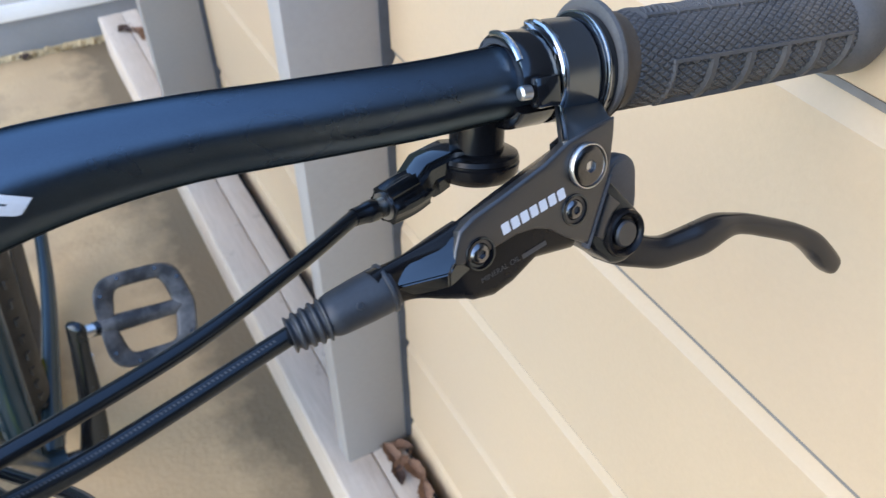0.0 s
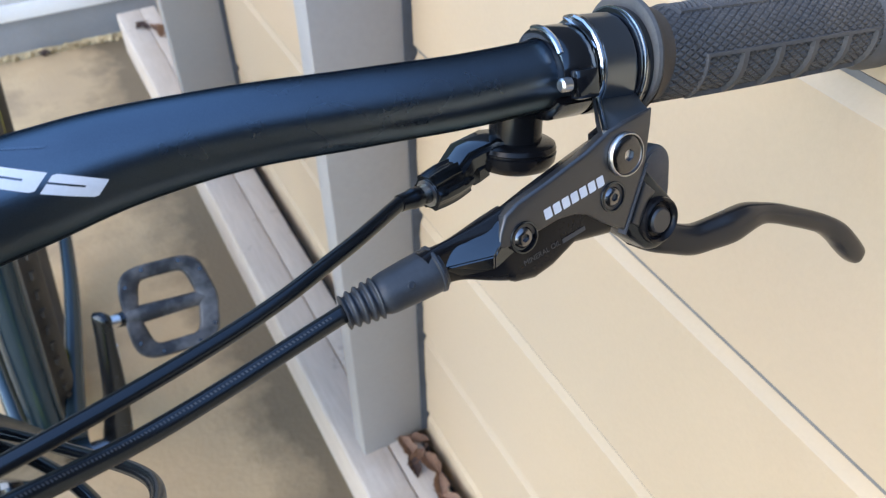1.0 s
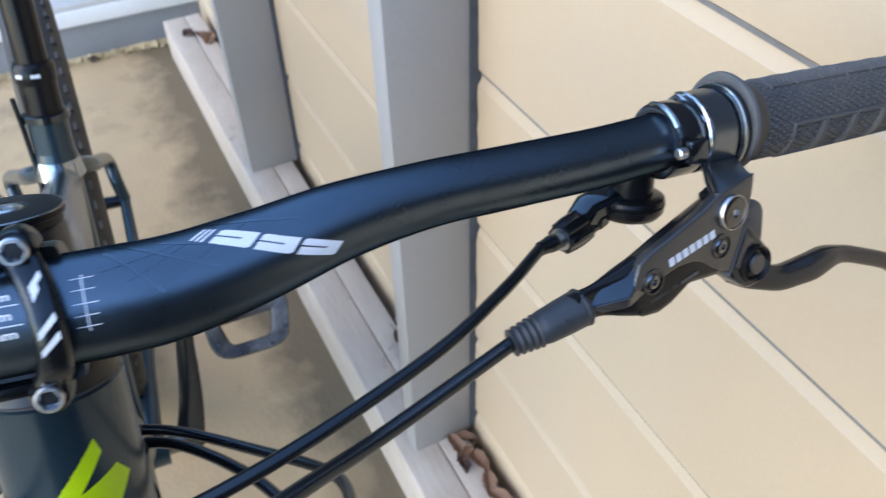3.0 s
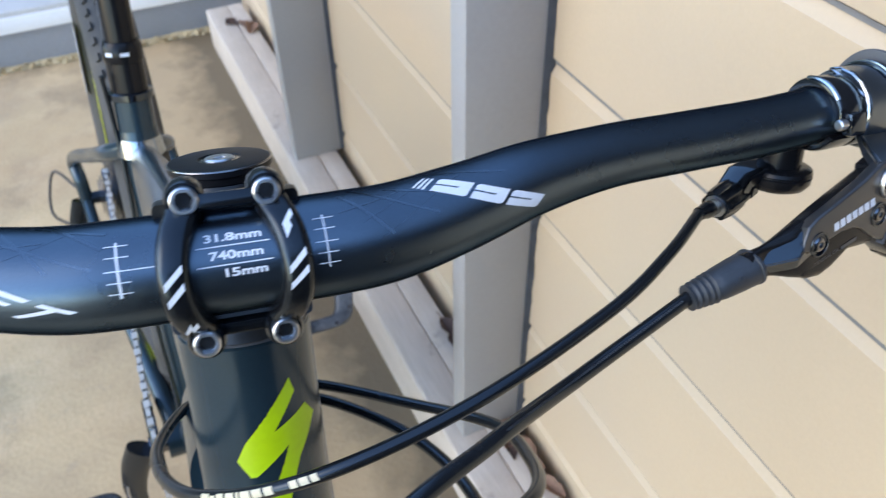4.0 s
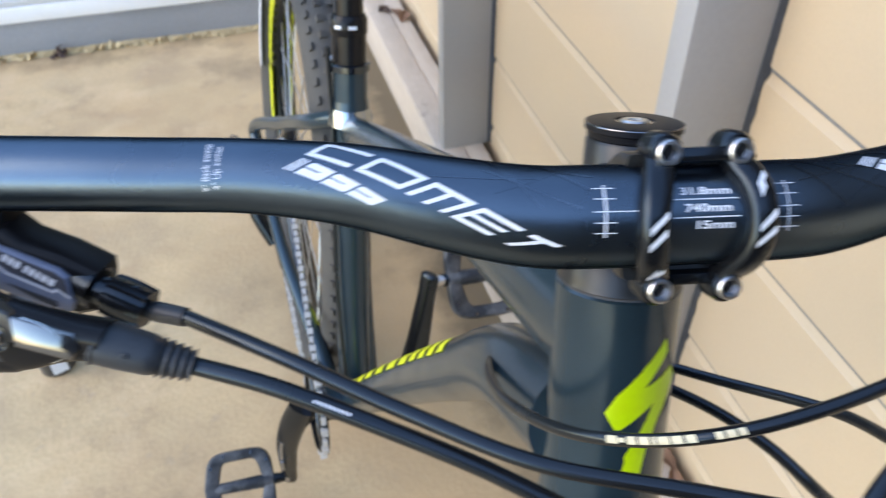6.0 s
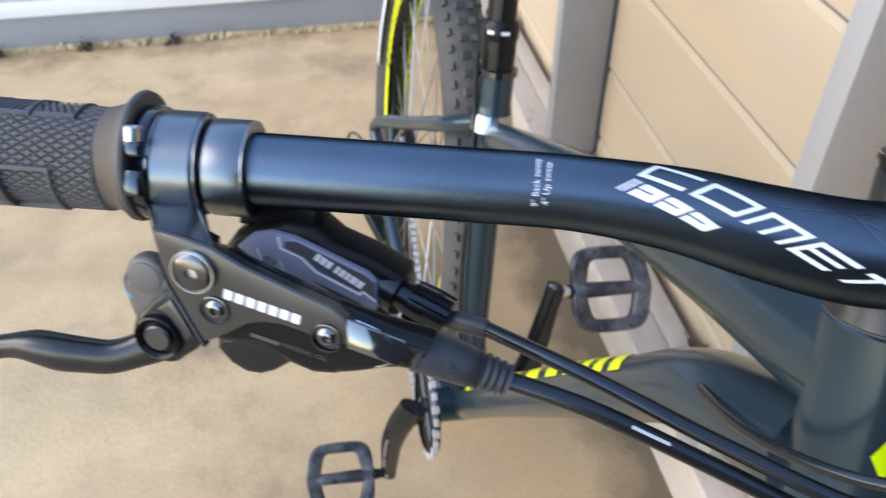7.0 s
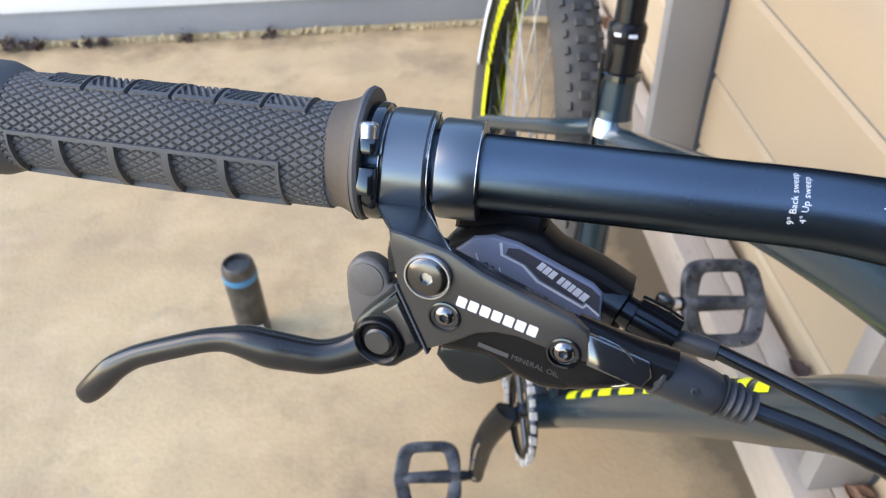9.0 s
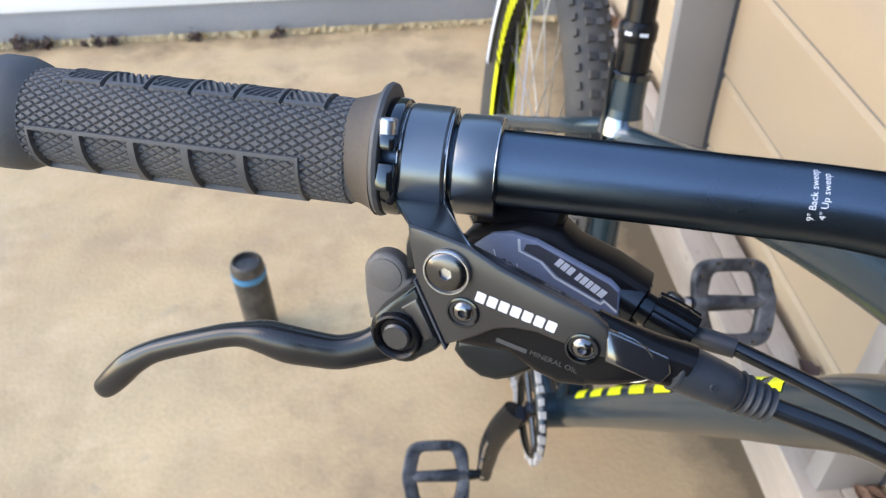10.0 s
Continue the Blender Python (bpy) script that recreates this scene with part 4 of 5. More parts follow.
    part("lobe_web", up(prism(mm([(-4.2, -13.0), (5.4, -21.8), (3.2, -25.0), (-3.2, -19.6), (-7.0, -18.6)]), -0.0030, -0.0002, 0.0008, 2)), GREY_BLACK, lobe, angle=30)
    part("pivot_rim", up(moved(lathe([(-0.0012, 0.0076), (0.0008, 0.0072), (0.0012, 0.0066), (0.0004, 0.0056), (-0.0008, 0.0052)], 40), pose(-0.0044, -0.0278, 0, 0, -90, 0))), BODY_BLACK, lobe)
    part("pivot_pin", up(moved(lathe([(-0.002, 0.0042), (0.0002, 0.0042), (0.0008, 0.0036)], 28), pose(-0.0044, -0.0278, 0.0002, 0, -90, 0))), GREY_BLACK, lobe)
    part("lid_bolt", up(socket_bolt(0.0061, 0.0016, 0.0019, 0.0014, 40, 0.0006)), BOLT_DARK, body, "domed dark chrome bolt")
    part("bolt_socket", up(moved(lathe([(0.0002, 0.00180), (0.0006, 0.00180)], 24), pose(0, 0, 0.0004, 0, -90, 0))), STRIP_DARK, body, "dark socket")
    part("bolt_rim", up(moved(lathe([(0.0002, 0.00650), (0.0014, 0.00650), (0.0018, 0.00625), (0.0018, 0.00600), (0.0012, 0.00590)], 48), pose(0, 0, 0, 0, -90, 0))), STEEL, body, "bright chamfered bolt edge")
    for x, y in ((8.8, -9.2), (40.6, -0.3)):
        part("recess", up(moved(lathe([(-0.0004, 0.0048), (0.0005, 0.0046), (0.0006, 0.0041), (-0.0002, 0.0038), (-0.0010, 0.0036)], 32), pose(x / 1000, y / 1000, 0, 0, -90, 0))), GLOSS_BLACK, body)
        part("lid_screw", up(moved(socket_bolt(0.0030, 0.0006, 0.0013, 0.0010, 28, 0.0004), pose(x / 1000, y / 1000, -0.0001))), STEEL_DARK, body, "small star-socket screw")
    part("seam", up(moved(box(0.0222, 0.0006, 0.0030), pose(0.0013, -0.0154, -0.0012, 0, 0, -42.6))), STRIP_DARK, body)
    # the print on the lid: seven blocks
    run, rise = Vector((23.0, 3.6)) / 1000, Vector((-0.4, 3.2)) / 1000
    for k in range(7):
        p = Vector((9.9, -4.0)) / 1000 + run * (k / 7)
        w = 0.80
        corners = [(0, 0.10), (w * 0.14, 0), (w, 0), (w, 0.90), (w * 0.86, 1), (0, 1)]
        bm = bmesh.new()
        f = bm.faces.new([bm.verts.new(((p + run * (u / 7) + rise * v).to_3d() + Vector((0, 0, 0.00012)))) for u, v in corners])
        part("mark_block", up(bm), PRINT, body, "white block of a maker's mark", flip=False)
    flat = letters("MINERAL OIL", 0.0023)
    if side > 0:
        flat = moved(flat, MIRROR)
    part("oil_print", up(moved(flat, pose(0.0364, -0.0098, -0.0018, 0, 0, 9.6))), PRINT_DIM, body, "embossed dark grey print", flip=False)
    part("oil_mark", up(moved(strip(mm([(-4.4, -0.7), (4.4, -0.7), (4.4, 0.7), (-4.4, 0.7)])), pose(0.0246, -0.0120, -0.0018, 0, 0, 9.6))), PRINT_DIM, body, flip=False)
    # clamp round the bar and the strap down to the lid's edge
    Pc = bar_pose(side * 0.2440)
    clamp = part("clamp", moved(band(-0.0068, 0.0068, 0.0111, 0.0158, -48, 200, 60, 0.0013), Pc), STRAP, body, "polished black clamp", angle=30)
    part("clamp_back", moved(band(-0.0060, 0.0060, 0.0111, 0.0152, 196, 316, 40, 0.0010), Pc), GLOSS_BLACK, clamp)
    inv = W.inverted() @ Pc
    skin = lambda x, a, r=0.0161: inv @ Vector((x, -r * math.cos(radians(a)), r * math.sin(radians(a))))
    turn_n = lambda a: inv.to_3x3() @ Vector((0, -math.cos(radians(a)), math.sin(radians(a))))
    o = -side  # which end of the clamp lies outwards
    rows = []
    for a, wide in ((96, 0.0), (78, 0.0), (60, 0.0), (42, 0.0), (24, 0.0), (8, 0.0), (-8, 0.0), (-24, 0.0004), (-38, 0.0010)):
        rows.append((skin(-o * (0.0069 + wide), a), skin(o * 0.0069, a), turn_n(a)))
    end_n = Vector((-0.10, 0.62, 0.78))
    low = (Vector((-15.2, 6.0, -1.2)) / 1000, Vector((2.4, 9.2, -1.0)) / 1000)
    top_l, top_r = rows[-1][0], rows[-1][1]
    mid = (top_l.lerp(low[0], 0.5), top_r.lerp(low[1], 0.5))
    rows += [(*mid, end_n), (*low, end_n), (low[0] + Vector((0.001, -0.004, -0.002)), low[1] + Vector((0.0, -0.004, -0.002)), end_n)]
    if (rows[0][1] - rows[0][0]).dot(Vector((1, 0, 0))) < 0:
        rows = [(b, a, n) for a, b, n in rows[:9]] + rows[9:]
    part("arm", up(loft(rows, 0.0046, 0.0014)), STRAP, body, "polished black arm", angle=22)
    inner = [skin(o * 0.0064, a, 0.01555) for a in range(100, 14, -6)] + [(r[1] if (r[1] - r[0]).dot(Vector((1, 0, 0))) > 0 else r[0]) + Vector(r[2]).normalized() * -0.0004 for r in rows[:-1]]
    # bright tubes add the sky's glint along the black arm's chamfers
    part("edge_glint", up(tube(inner, 0.0010 if side > 0 else 0.00025, 8)), GLINT_METAL, body, "bright metal line added as the polished edge's glint")
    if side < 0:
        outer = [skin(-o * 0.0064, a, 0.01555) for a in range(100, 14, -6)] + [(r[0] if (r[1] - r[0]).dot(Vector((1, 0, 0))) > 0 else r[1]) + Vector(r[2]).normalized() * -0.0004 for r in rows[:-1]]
        part("edge_glint", up(tube(outer, 0.00022, 8)), GLINT_METAL, body, "bright metal line added as the polished edge's glint")
    part("knuckle", up(prism(mm([(-15.6, 4.0), (-11, 5.4), (0.0, 5.0), (2, 0), (-6, -8), (-11, -10), (-14, -4)]), -0.0150, -0.0040, 0.003, 2)), SATIN_BLACK, body, angle=30)
    tab = part("reach_tab", up(prism(mm([*arc(-16.0, -17.0, 6.8, 20, 200, 14), (-19.2, -26.5), (-15.0, -33.6), (-7, -33), (-6, -14)]), -0.0140, -0.0080, 0.0016, 3)), TAB_GREY, body, "grey rounded tab", angle=30)
    part("tab_disc", up(moved(lathe([(-0.0002, 0.0052), (0.0003, 0.0051), (0.0004, 0.0048)], 40), pose(-0.0160, -0.0170, -0.0080, 0, -90, 0))), TAB_GREY, tab)
    # the blade: its own plane leans out from the lid
    d, w = Vector((-0.746, -0.640, 0.125 if side < 0 else 0.085)).normalized(), Vector((0.651, -0.759, 0.001))
    n = d.cross(w).normalized()
    org = Vector((-0.005, -0.030, -0.006))
    line = [(0, 3.0, 13.0), (7, 4.6, 12.4), (14, 5.4, 10.6), (22, 5.0, 10.6), (29, 2.2, 11.0), (36, -1.2, 11.6), (43, -5.0, 10.0), (50, -7.0, 7.6), (57, -7.6, 7.2), (66, -7.3, 7.2), (76, -6.8, 7.2), (84, -5.9, 7.4), (92, -3.6, 8.6), (98, -0.6, 9.0), (103, 2.0, 8.6), (107, 3.8, 7.4), (109, 4.6, 4.8)]
    pts = curve_points([org + d * (a / 1000) + w * (b / 1000) - n * (math.copysign(0.0048, n.z) * max(0.0, 1 - a / 36)) for a, b, _ in line], 5)
    rr = [v.x for v in curve_points([(c / 2000, 0, 0) for _, _, c in line], 5)]
    bm = bmesh.new()
    rings = []
    for i, p in enumerate(pts):
        t = (pts[min(i + 1, len(pts) - 1)] - pts[max(i - 1, 0)]).normalized()
        s = n.cross(t).normalized()
        rings.append([bm.verts.new(p + rr[i] * math.copysign(abs(math.cos(a)) ** 0.75, math.cos(a)) * s + min(0.0034 + 0.0012 * min(1.0, i / 25), rr[i] * 0.9) * math.copysign(abs(math.sin(a)) ** 0.75, math.sin(a)) * n) for a in (2 * math.pi * k / 20 for k in range(20))])
    for a, b in zip(rings, rings[1:]):
        for k in range(20):
            bm.faces.new((a[k], a[(k + 1) % 20], b[(k + 1) % 20], b[k]))
    bm.faces.new(rings[0][::-1]), bm.faces.new(rings[-1])
    part("lever_blade", up(bm), LEVER, body, "satin black lever blade with a hooked tip", angle=60)
    # rubber boot and bellows over the hose
    b0, b1, b2 = Vector((0.0632, 0.0040, -0.0088)), Vector((0.0820, 0.0046, -0.0114)), Vector((0.0912, 0.0050, -0.0128))
    if side > 0:
        b1, b2 = b1 + Vector((0, 0.0022, 0)), b2 + Vector((0, 0.0036, 0))
    k = 12
    boot = part("hose_boot", up(tube([b0.lerp(b1, i / k) for i in range(k + 1)], [0.0060, 0.0066, 0.0067, 0.0067, 0.0066, 0.0066, 0.0065, 0.0064, 0.0063, 0.0062, 0.0061, 0.0058, 0.0050], 32, squash=lambda i: (0.94, 1.06))), BOOT, body, "dark rubber hose boot")
    part("moulded_rim", up(tube([b0.lerp(b1, t) for t in (0.04, 0.06, 0.10, 0.12)], [0.0066, 0.0071, 0.0071, 0.0066], 32, squash=lambda i: (0.94, 1.06))), BOOT, boot)
    ax = (b1 - b0).normalized()
    face = (Vector((0, 0.35, 1)) - Vector((0, 0.35, 1)).dot(ax) * ax).normalized()
    part("moulded_dot", up(moved(band(-0.0004, 0.0004, 0.0006, 0.0011, 0, 360, 20, 0.0002), frame_of(b0.lerp(b1, 0.55) + face * 0.0066, face, ax))), BOOT, boot)
    n_b = 48
    part("bellows", up(tube([b1.lerp(b2, i / n_b) for i in range(n_b + 1)], [0.0055 - 0.0011 * i / n_b + 0.00048 * math.copysign(abs(math.cos(2 * math.pi * i / 12)) ** 0.6, math.cos(2 * math.pi * i / 12)) for i in range(n_b + 1)], 28)), BOOT, body, "ribbed rubber bellows", angle=60)
    return W @ b2, W.to_3x3() @ (b2 - b1).normalized()


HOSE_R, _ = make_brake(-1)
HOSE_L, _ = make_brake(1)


def make_shifter():
    P = bar_pose(-0.2297)
    W = BAR @ BRAKE
    up = lambda bm: moved(bm, W)
    body = part("shifter", moved(band(-0.0062, 0.0062, 0.0111, 0.0146, 0, 360, 64, 0.0010), P), STRAP, bike, "black gear shifter with a blue-grey cover", angle=30)
    # thin metal arc drawn as the glint on the clamp's edge
    part("edge_glint", moved(tube([Vector((0.00575, -0.01435 * math.cos(a), 0.01435 * math.sin(a))) for a in (radians(-30 + 6 * k) for k in range(28))], 0.00022, 8), P), GLINT_METAL, body, "thin metal line added as the edge's glint")
    part("shell", up(prism(mm([(-4, -12), (-2, -4.5), (5, 3.0), (12, 8.2), (21.5, 10.5), (27.5, 8.6), (40, 9.2), (52, 8.2), (53.4, 4.6), (55, -5.6), (49.5, -9.8), (30, -12), (8, -14)]), -0.046, -0.0302, 0.004, 3)), PLASTIC, body, "black plastic shell", angle=30)
    part("shell_neck", up(merge(prism(mm([(-6, 6), (4, 16), (20, 16), (22, 8), (10, 2), (-3, -4)]), -0.047, -0.0335, 0.004, 3))), PLASTIC, body, angle=30)
    cover = part("cover", up(prism(mm([(0.9, -6.6), (4.2, 0.4), (9.1, 4.0), (16.5, 5.8), (41.0, 6.0), (44.6, 4.6), (48.4, -2.8), (48.0, -6.8), (40.5, -8.4), (25.8, -9.2), (10.4, -9.0)]), -0.031, -0.0280, 0.0010, 2)), VIOLET, body, "blue-grey printed cover", angle=30)
    part("cover_panel", up(moved(strip(mm([(14.6, 3.4), (17.6, 5.0), (40.6, 5.2), (44.2, 4.2), (46.6, -0.9), (41.6, 0.2), (41.0, -0.9), (27.2, -0.8), (21.4, 1.3), (14.8, 1.2)])), pose(0, 0, -0.02785))), PANEL, cover, flip=False)
    part("cover_line", up(moved(merge(strip(mm([(11.6, 3.6), (12.4, 3.9), (14.2, 0.7), (21.0, 1.0), (26.8, -1.2), (41.6, -1.4), (42.0, 0.0), (47.0, -1.2), (47.1, -2.0), (42.6, -0.8), (42.0, -2.2), (26.6, -2.0), (20.6, 0.3), (13.6, 0.0)])), strip(mm([(6.8, -3.4), (7.2, -3.3), (11.4, -8.4), (10.9, -8.5)])), strip(mm([(14.8, -3.8), (15.2, -3.7), (19.0, -8.6), (18.5, -8.7)]))), pose(0, 0, -0.02780))), PRINT, cover, flip=False)
    run, rise = Vector((16.8, -2.2)) / 1000, Vector((0.6, 2.7)) / 1000
    for a, b in ((0, 0.10), (0.12, 0.22), (0.24, 0.34), (0.42, 0.50), (0.52, 0.62), (0.64, 0.72), (0.74, 0.86), (0.88, 1.0)):
        p = Vector((24.4, 2.2)) / 1000
        bm = bmesh.new()
        bm.faces.new([bm.verts.new((q.x, q.y, -0.0277)) for q in (p + run * a, p + run * b, p + run * b + rise, p + run * a + rise)])
        part("mark_block", up(bm), PRINT, cover, "pale block of a brand mark", flip=False)
    part("series_print", up(moved(letters("03", 0.0042), pose(0.0122, -0.0060, -0.02775, 0, 0, -4))), PLASTIC, cover, flip=False)
    part("cover_slot", up(moved(strip(mm([(26.5, -5.0), (43, -4.6), (44, -6.0), (43.0, -7.0), (37, -6.8)])), pose(0, 0, -0.02782))), STRIP_DARK, cover, flip=False)
    a, b, c = Vector((0.0525, 0.0008, -0.0345)), Vector((0.0560, 0.0008, -0.0340)), Vector((0.0690, 0.0012, -0.0330))
    part("collar", up(tube([Vector((0.046, 0.0004, -0.036)), a], 0.0072, 32)), SATIN_BLACK, body)
    bm = tube([b.lerp(c, i / 12) for i in range(13)], [0.0062 + 0.0004 * math.sin(math.pi * i / 12) for i in range(13)], 48)
    bmesh.ops.recalc_face_normals(bm, faces=bm.faces)
    ax = (c - b).normalized()
    for v in bm.verts:
        o = v.co - b
        rad = o - o.dot(ax) * ax
        k = math.atan2(rad.z, rad.y)
        v.co += rad.normalized() * (0.0006 if math.sin(6 * k) > 0 else -0.0003)
    part("adjuster", up(merge(bm, tube([a, b], 0.0050, 24))), SATIN_BLACK, body, "black fluted barrel adjuster")
    e = Vector((0.0810, 0.0054, -0.0312))
    part("ferrule", up(tube([c, c.lerp(e, 0.2), c.lerp(e, 0.25), e], [0.0028, 0.0031, 0.0033, 0.0030], 24)), BOOT, body)
    return W @ e


CABLE_R = make_shifter()


def make_dropper():
    P = bar_pose(0.2300)
    at = lambda x, y, z: Vector((x, y, z)) / 1000
    body = part("dropper_remote", moved(band(-0.0062, 0.0070, 0.0111, 0.0146, -20, 320, 60, 0.0014), P), GLOSS_BLACK, bike, "black dropper-post remote under the bar", angle=30)
    # bright tube added for the highlight on this clamp's bevel
    part("edge_glint", moved(tube([Vector((-0.0058, -0.0142 * math.cos(radians(a)), 0.0142 * math.sin(radians(a)))) for a in range(95, 24, -5)], 0.0010, 8), P), GLINT_METAL, body, "bright metal line added as the polished edge's glint")
    part("hinge", moved(merge(box(0.0085, 0.0050, 0.0090, 0.0012, (0.0005, -0.0148, -0.0035))), P), GLOSS_BLACK, body)
    part("hinge_screw", moved(moved(lathe([(0, 0.0021), (0.0030, 0.0021), (0.0036, 0.0015)], 20), pose(-0.0050, -0.0152, -0.0030, 0, 0, 180)), P), STEEL, body, "bright hinge screw")
    D = BAR @ frame_of(at(220, 40, -9), (1, 0, 0), (0.05, -0.20, 0.98))
    part("paddle_hub", moved(upright([(-0.0050, 0.0060), (-0.0048, 0.0092), (-0.0036, 0.0120), (-0.0012, 0.0137), (0.0016, 0.0140), (0.0020, 0.0134), (0.0026, 0.0134), (0.0030, 0.0139), (0.0044, 0.0134), (0.0052, 0.0120), (0.0056, 0.0088), (0.0180, 0.0088)], 48), D), BODY_BLACK, body, "polished black pivot hub")
    part("reach_arm", moved(ribbon([at(222, 40, -2), at(210, 38, -1), at(200, 37, -4), at(195, 36, -9)], [(0, -0.3, 1), (0, -0.3, 1), (-0.4, -0.4, 0.8), (-0.8, -0.4, 0.3)], [0.014, 0.013, 0.012, 0.012], 0.0060, 0.002), BAR), GLOSS_BLACK, body, angle=25)
    a, b, c, e = at(203, 39.5, -12), at(200, 38.5, -12.8), at(186.5, 33.0, -16.0), at(175.5, 28.0, -16.8)
    part("cable_stop", moved(tube([at(207, 41, -10.5), a], 0.0058, 8), BAR), SATIN_BLACK, body, angle=20)
    bm = tube([b.lerp(c, i / 12) for i in range(13)], [0.0058 + 0.0006 * math.sin(math.pi * i / 12) for i in range(13)], 48)
    ax = (c - b).normalized()
    for v in bm.verts:
        o = v.co - b
        rad = o - o.dot(ax) * ax
        if rad.length > 0.001:
            v.co += rad.normalized() * (0.0005 if math.sin(6 * math.atan2(rad.z, rad.y)) > 0 else -0.0003)
    part("adjuster", moved(bm, BAR), SATIN_BLACK, body, "black fluted barrel adjuster")
    part("adjuster_rim", moved(tube([c.lerp(c + ax, 0.0001), c + ax * 0.0006], 0.0046, 12), BAR), STEEL, body, "bright serrated rim")
    part("ferrule", moved(tube([c, c.lerp(e, 0.3), c.lerp(e, 0.35), c.lerp(e, 0.6), c.lerp(e, 0.65), e], [0.0032, 0.0032, 0.0035, 0.0033, 0.0030, 0.0027], 24), BAR), SATIN_BLACK, body)
    return BAR @ e


CABLE_L = make_dropper()

# ---- cables ----
def cable(name, pts, r, label):
    return part(name, tube(curve_points(pts, 14), r, 20), HOSE, bike, label)


PORT_A, PORT_B = Vector((-0.046, 0.298, 0.826)), Vector((-0.046, 0.300, 0.813))
INTO = Vector((-0.034, 0.022, -0.012))
c1 = [CABLE_L, (0.079, 0.217, 0.926), (0.043, 0.202, 0.927), (-0.019, 0.188, 0.927), (-0.072, 0.193, 0.916), (-0.104, 0.220, 0.892), (-0.114, 0.266, 0.858), (-0.101, 0.315, 0.819), (-0.085, 0.330, 0.800)]
dropper_cable = cable("dropper_cable", c1, 0.00235, "glossy black dropper cable housing")
c2 = [HOSE_L, (0.019, 0.1844, 0.9239), (-0.021, 0.1672, 0.9384), (-0.060, 0.1510, 0.9450), (-0.086, 0.132, 0.922), (-0.100, 0.110, 0.880), (-0.108, 0.095, 0.820), (-0.110, 0.080, 0.700)]
front_hose = cable("front_brake_hose", c2, 0.0026, "black front brake hose")
cable("gear_cable", [CABLE_R, (-0.195, 0.2381, 0.9439), (-0.1654, 0.2143, 0.9374), (-0.1343, 0.1904, 0.9328), (-0.0985, 0.1712, 0.932), (-0.0623, 0.1545, 0.9290), (-0.034, 0.153, 0.921), (-0.007, 0.164, 0.906), (0.007, 0.189, 0.881), (0.010, 0.220, 0.859), (-0.011, 0.256, 0.841), PORT_A, PORT_A + INTO], 0.0024, "glossy black gear cable housing")
c4 = [HOSE_R, (-0.2005, 0.2301, 0.943), (-0.1759, 0.2159, 0.9347), (-0.1498, 0.1992, 0.926), (-0.1235, 0.1806, 0.9159), (-0.0963, 0.1655, 0.9070), (-0.066, 0.161, 0.897), (-0.038, 0.167, 0.881), (-0.017, 0.179, 0.860), (-0.007, 0.199, 0.842), (-0.008, 0.229, 0.832), (-0.020, 0.262, 0.824), PORT_B, PORT_B + INTO]
rear_hose = cable("rear_brake_hose", c4, 0.0027, "black rear brake hose")


def cable_print(parent, pts, r, toward, t0, t1, blocks, material, label):
    """Small blocks printed along a cable on the side that faces a place; blocks are (start, end, half width)."""
    fine = curve_points(pts, 40)
    lo, hi = t0 * 40, t1 * 40
    for b0, b1, h in blocks:
        bm = bmesh.new()
        ring = []
        for j in range(4):
            x = lo + (hi - lo) * (b0 + (b1 - b0) * j / 3)
            row = []
            for q in (-h, -h / 3, h / 3, h):
                i = int(x + q * 0.35)
                p = fine[i].lerp(fine[i + 1], x + q * 0.35 - i)
                t = (fine[i + 1] - fine[i]).normalized()
                e = (Vector(toward) - p).normalized()
                e = (e - e.dot(t) * t).normalized()
                row.append(bm.verts.new(p + (r + 0.00008) * (math.cos(q) * e + math.sin(q) * t.cross(e))))
            ring.append(row)
        for u, v in zip(ring, ring[1:]):
            for q in range(3):
                bm.faces.new((u[q], u[q + 1], v[q + 1], v[q]))
        part("cable_print", bm, material, parent, label, flip=False)


cable_print(dropper_cable, c1, 0.00235, (-0.14, 0.06, 1.12), 3.85, 4.75, ((0, 0.05, 0.5), (0.065, 0.13, 0.5), (0.145, 0.20, 0.5), (0.33, 0.40, 0.55), (0.42, 0.50, 0.55), (0.515, 0.60, 0.55), (0.615, 0.64, 0.55), (0.66, 0.74, 0.55), (0.76, 0.83, 0.55), (0.85, 0.90, 0.30), (0.91, 1.0, 0.55)), PRINT_GOLD, "pale gold block of a maker's print")
cable_print(rear_hose, c4, 0.0027, (-0.19, 0.08, 1.12), 1.44, 1.82, [(k / 9, k / 9 + 0.07, 0.17) for k in range(9)], PRINT, "white block of a maker's print")

def rib_line(parent, pts, r, toward, t0, t1, count, turned):
    """A fine serrated line moulded along a hose."""
    fine = curve_points(pts, 40)
    bm = bmesh.new()
    for k in range(count):
        row = []
        for b, q in ((0, -0.13), (0.55, -0.13), (0.75, 0.13), (0.2, 0.13)):
            x = (t0 + (t1 - t0) * (k + b) / count) * 40
            i = int(x)
            p, t = fine[i].lerp(fine[i + 1], x - i), (fine[i + 1] - fine[i]).normalized()
            e = (Vector(toward) - p).normalized()
            e = (e - e.dot(t) * t).normalized()
            row.append(bm.verts.new(p + (r + 0.00006) * (math.cos(q + turned) * e + math.sin(q + turned) * t.cross(e))))
        bm.faces.new(row)
    tagged(part("rib_line", bm, PRINT_DIM, parent, flip=False), "fine serrated moulding line", kind="stuff")


rib_line(front_hose, c2, 0.0026, (0.02, 0.05, 1.10), 0.08, 1.9, 90, 0.25)

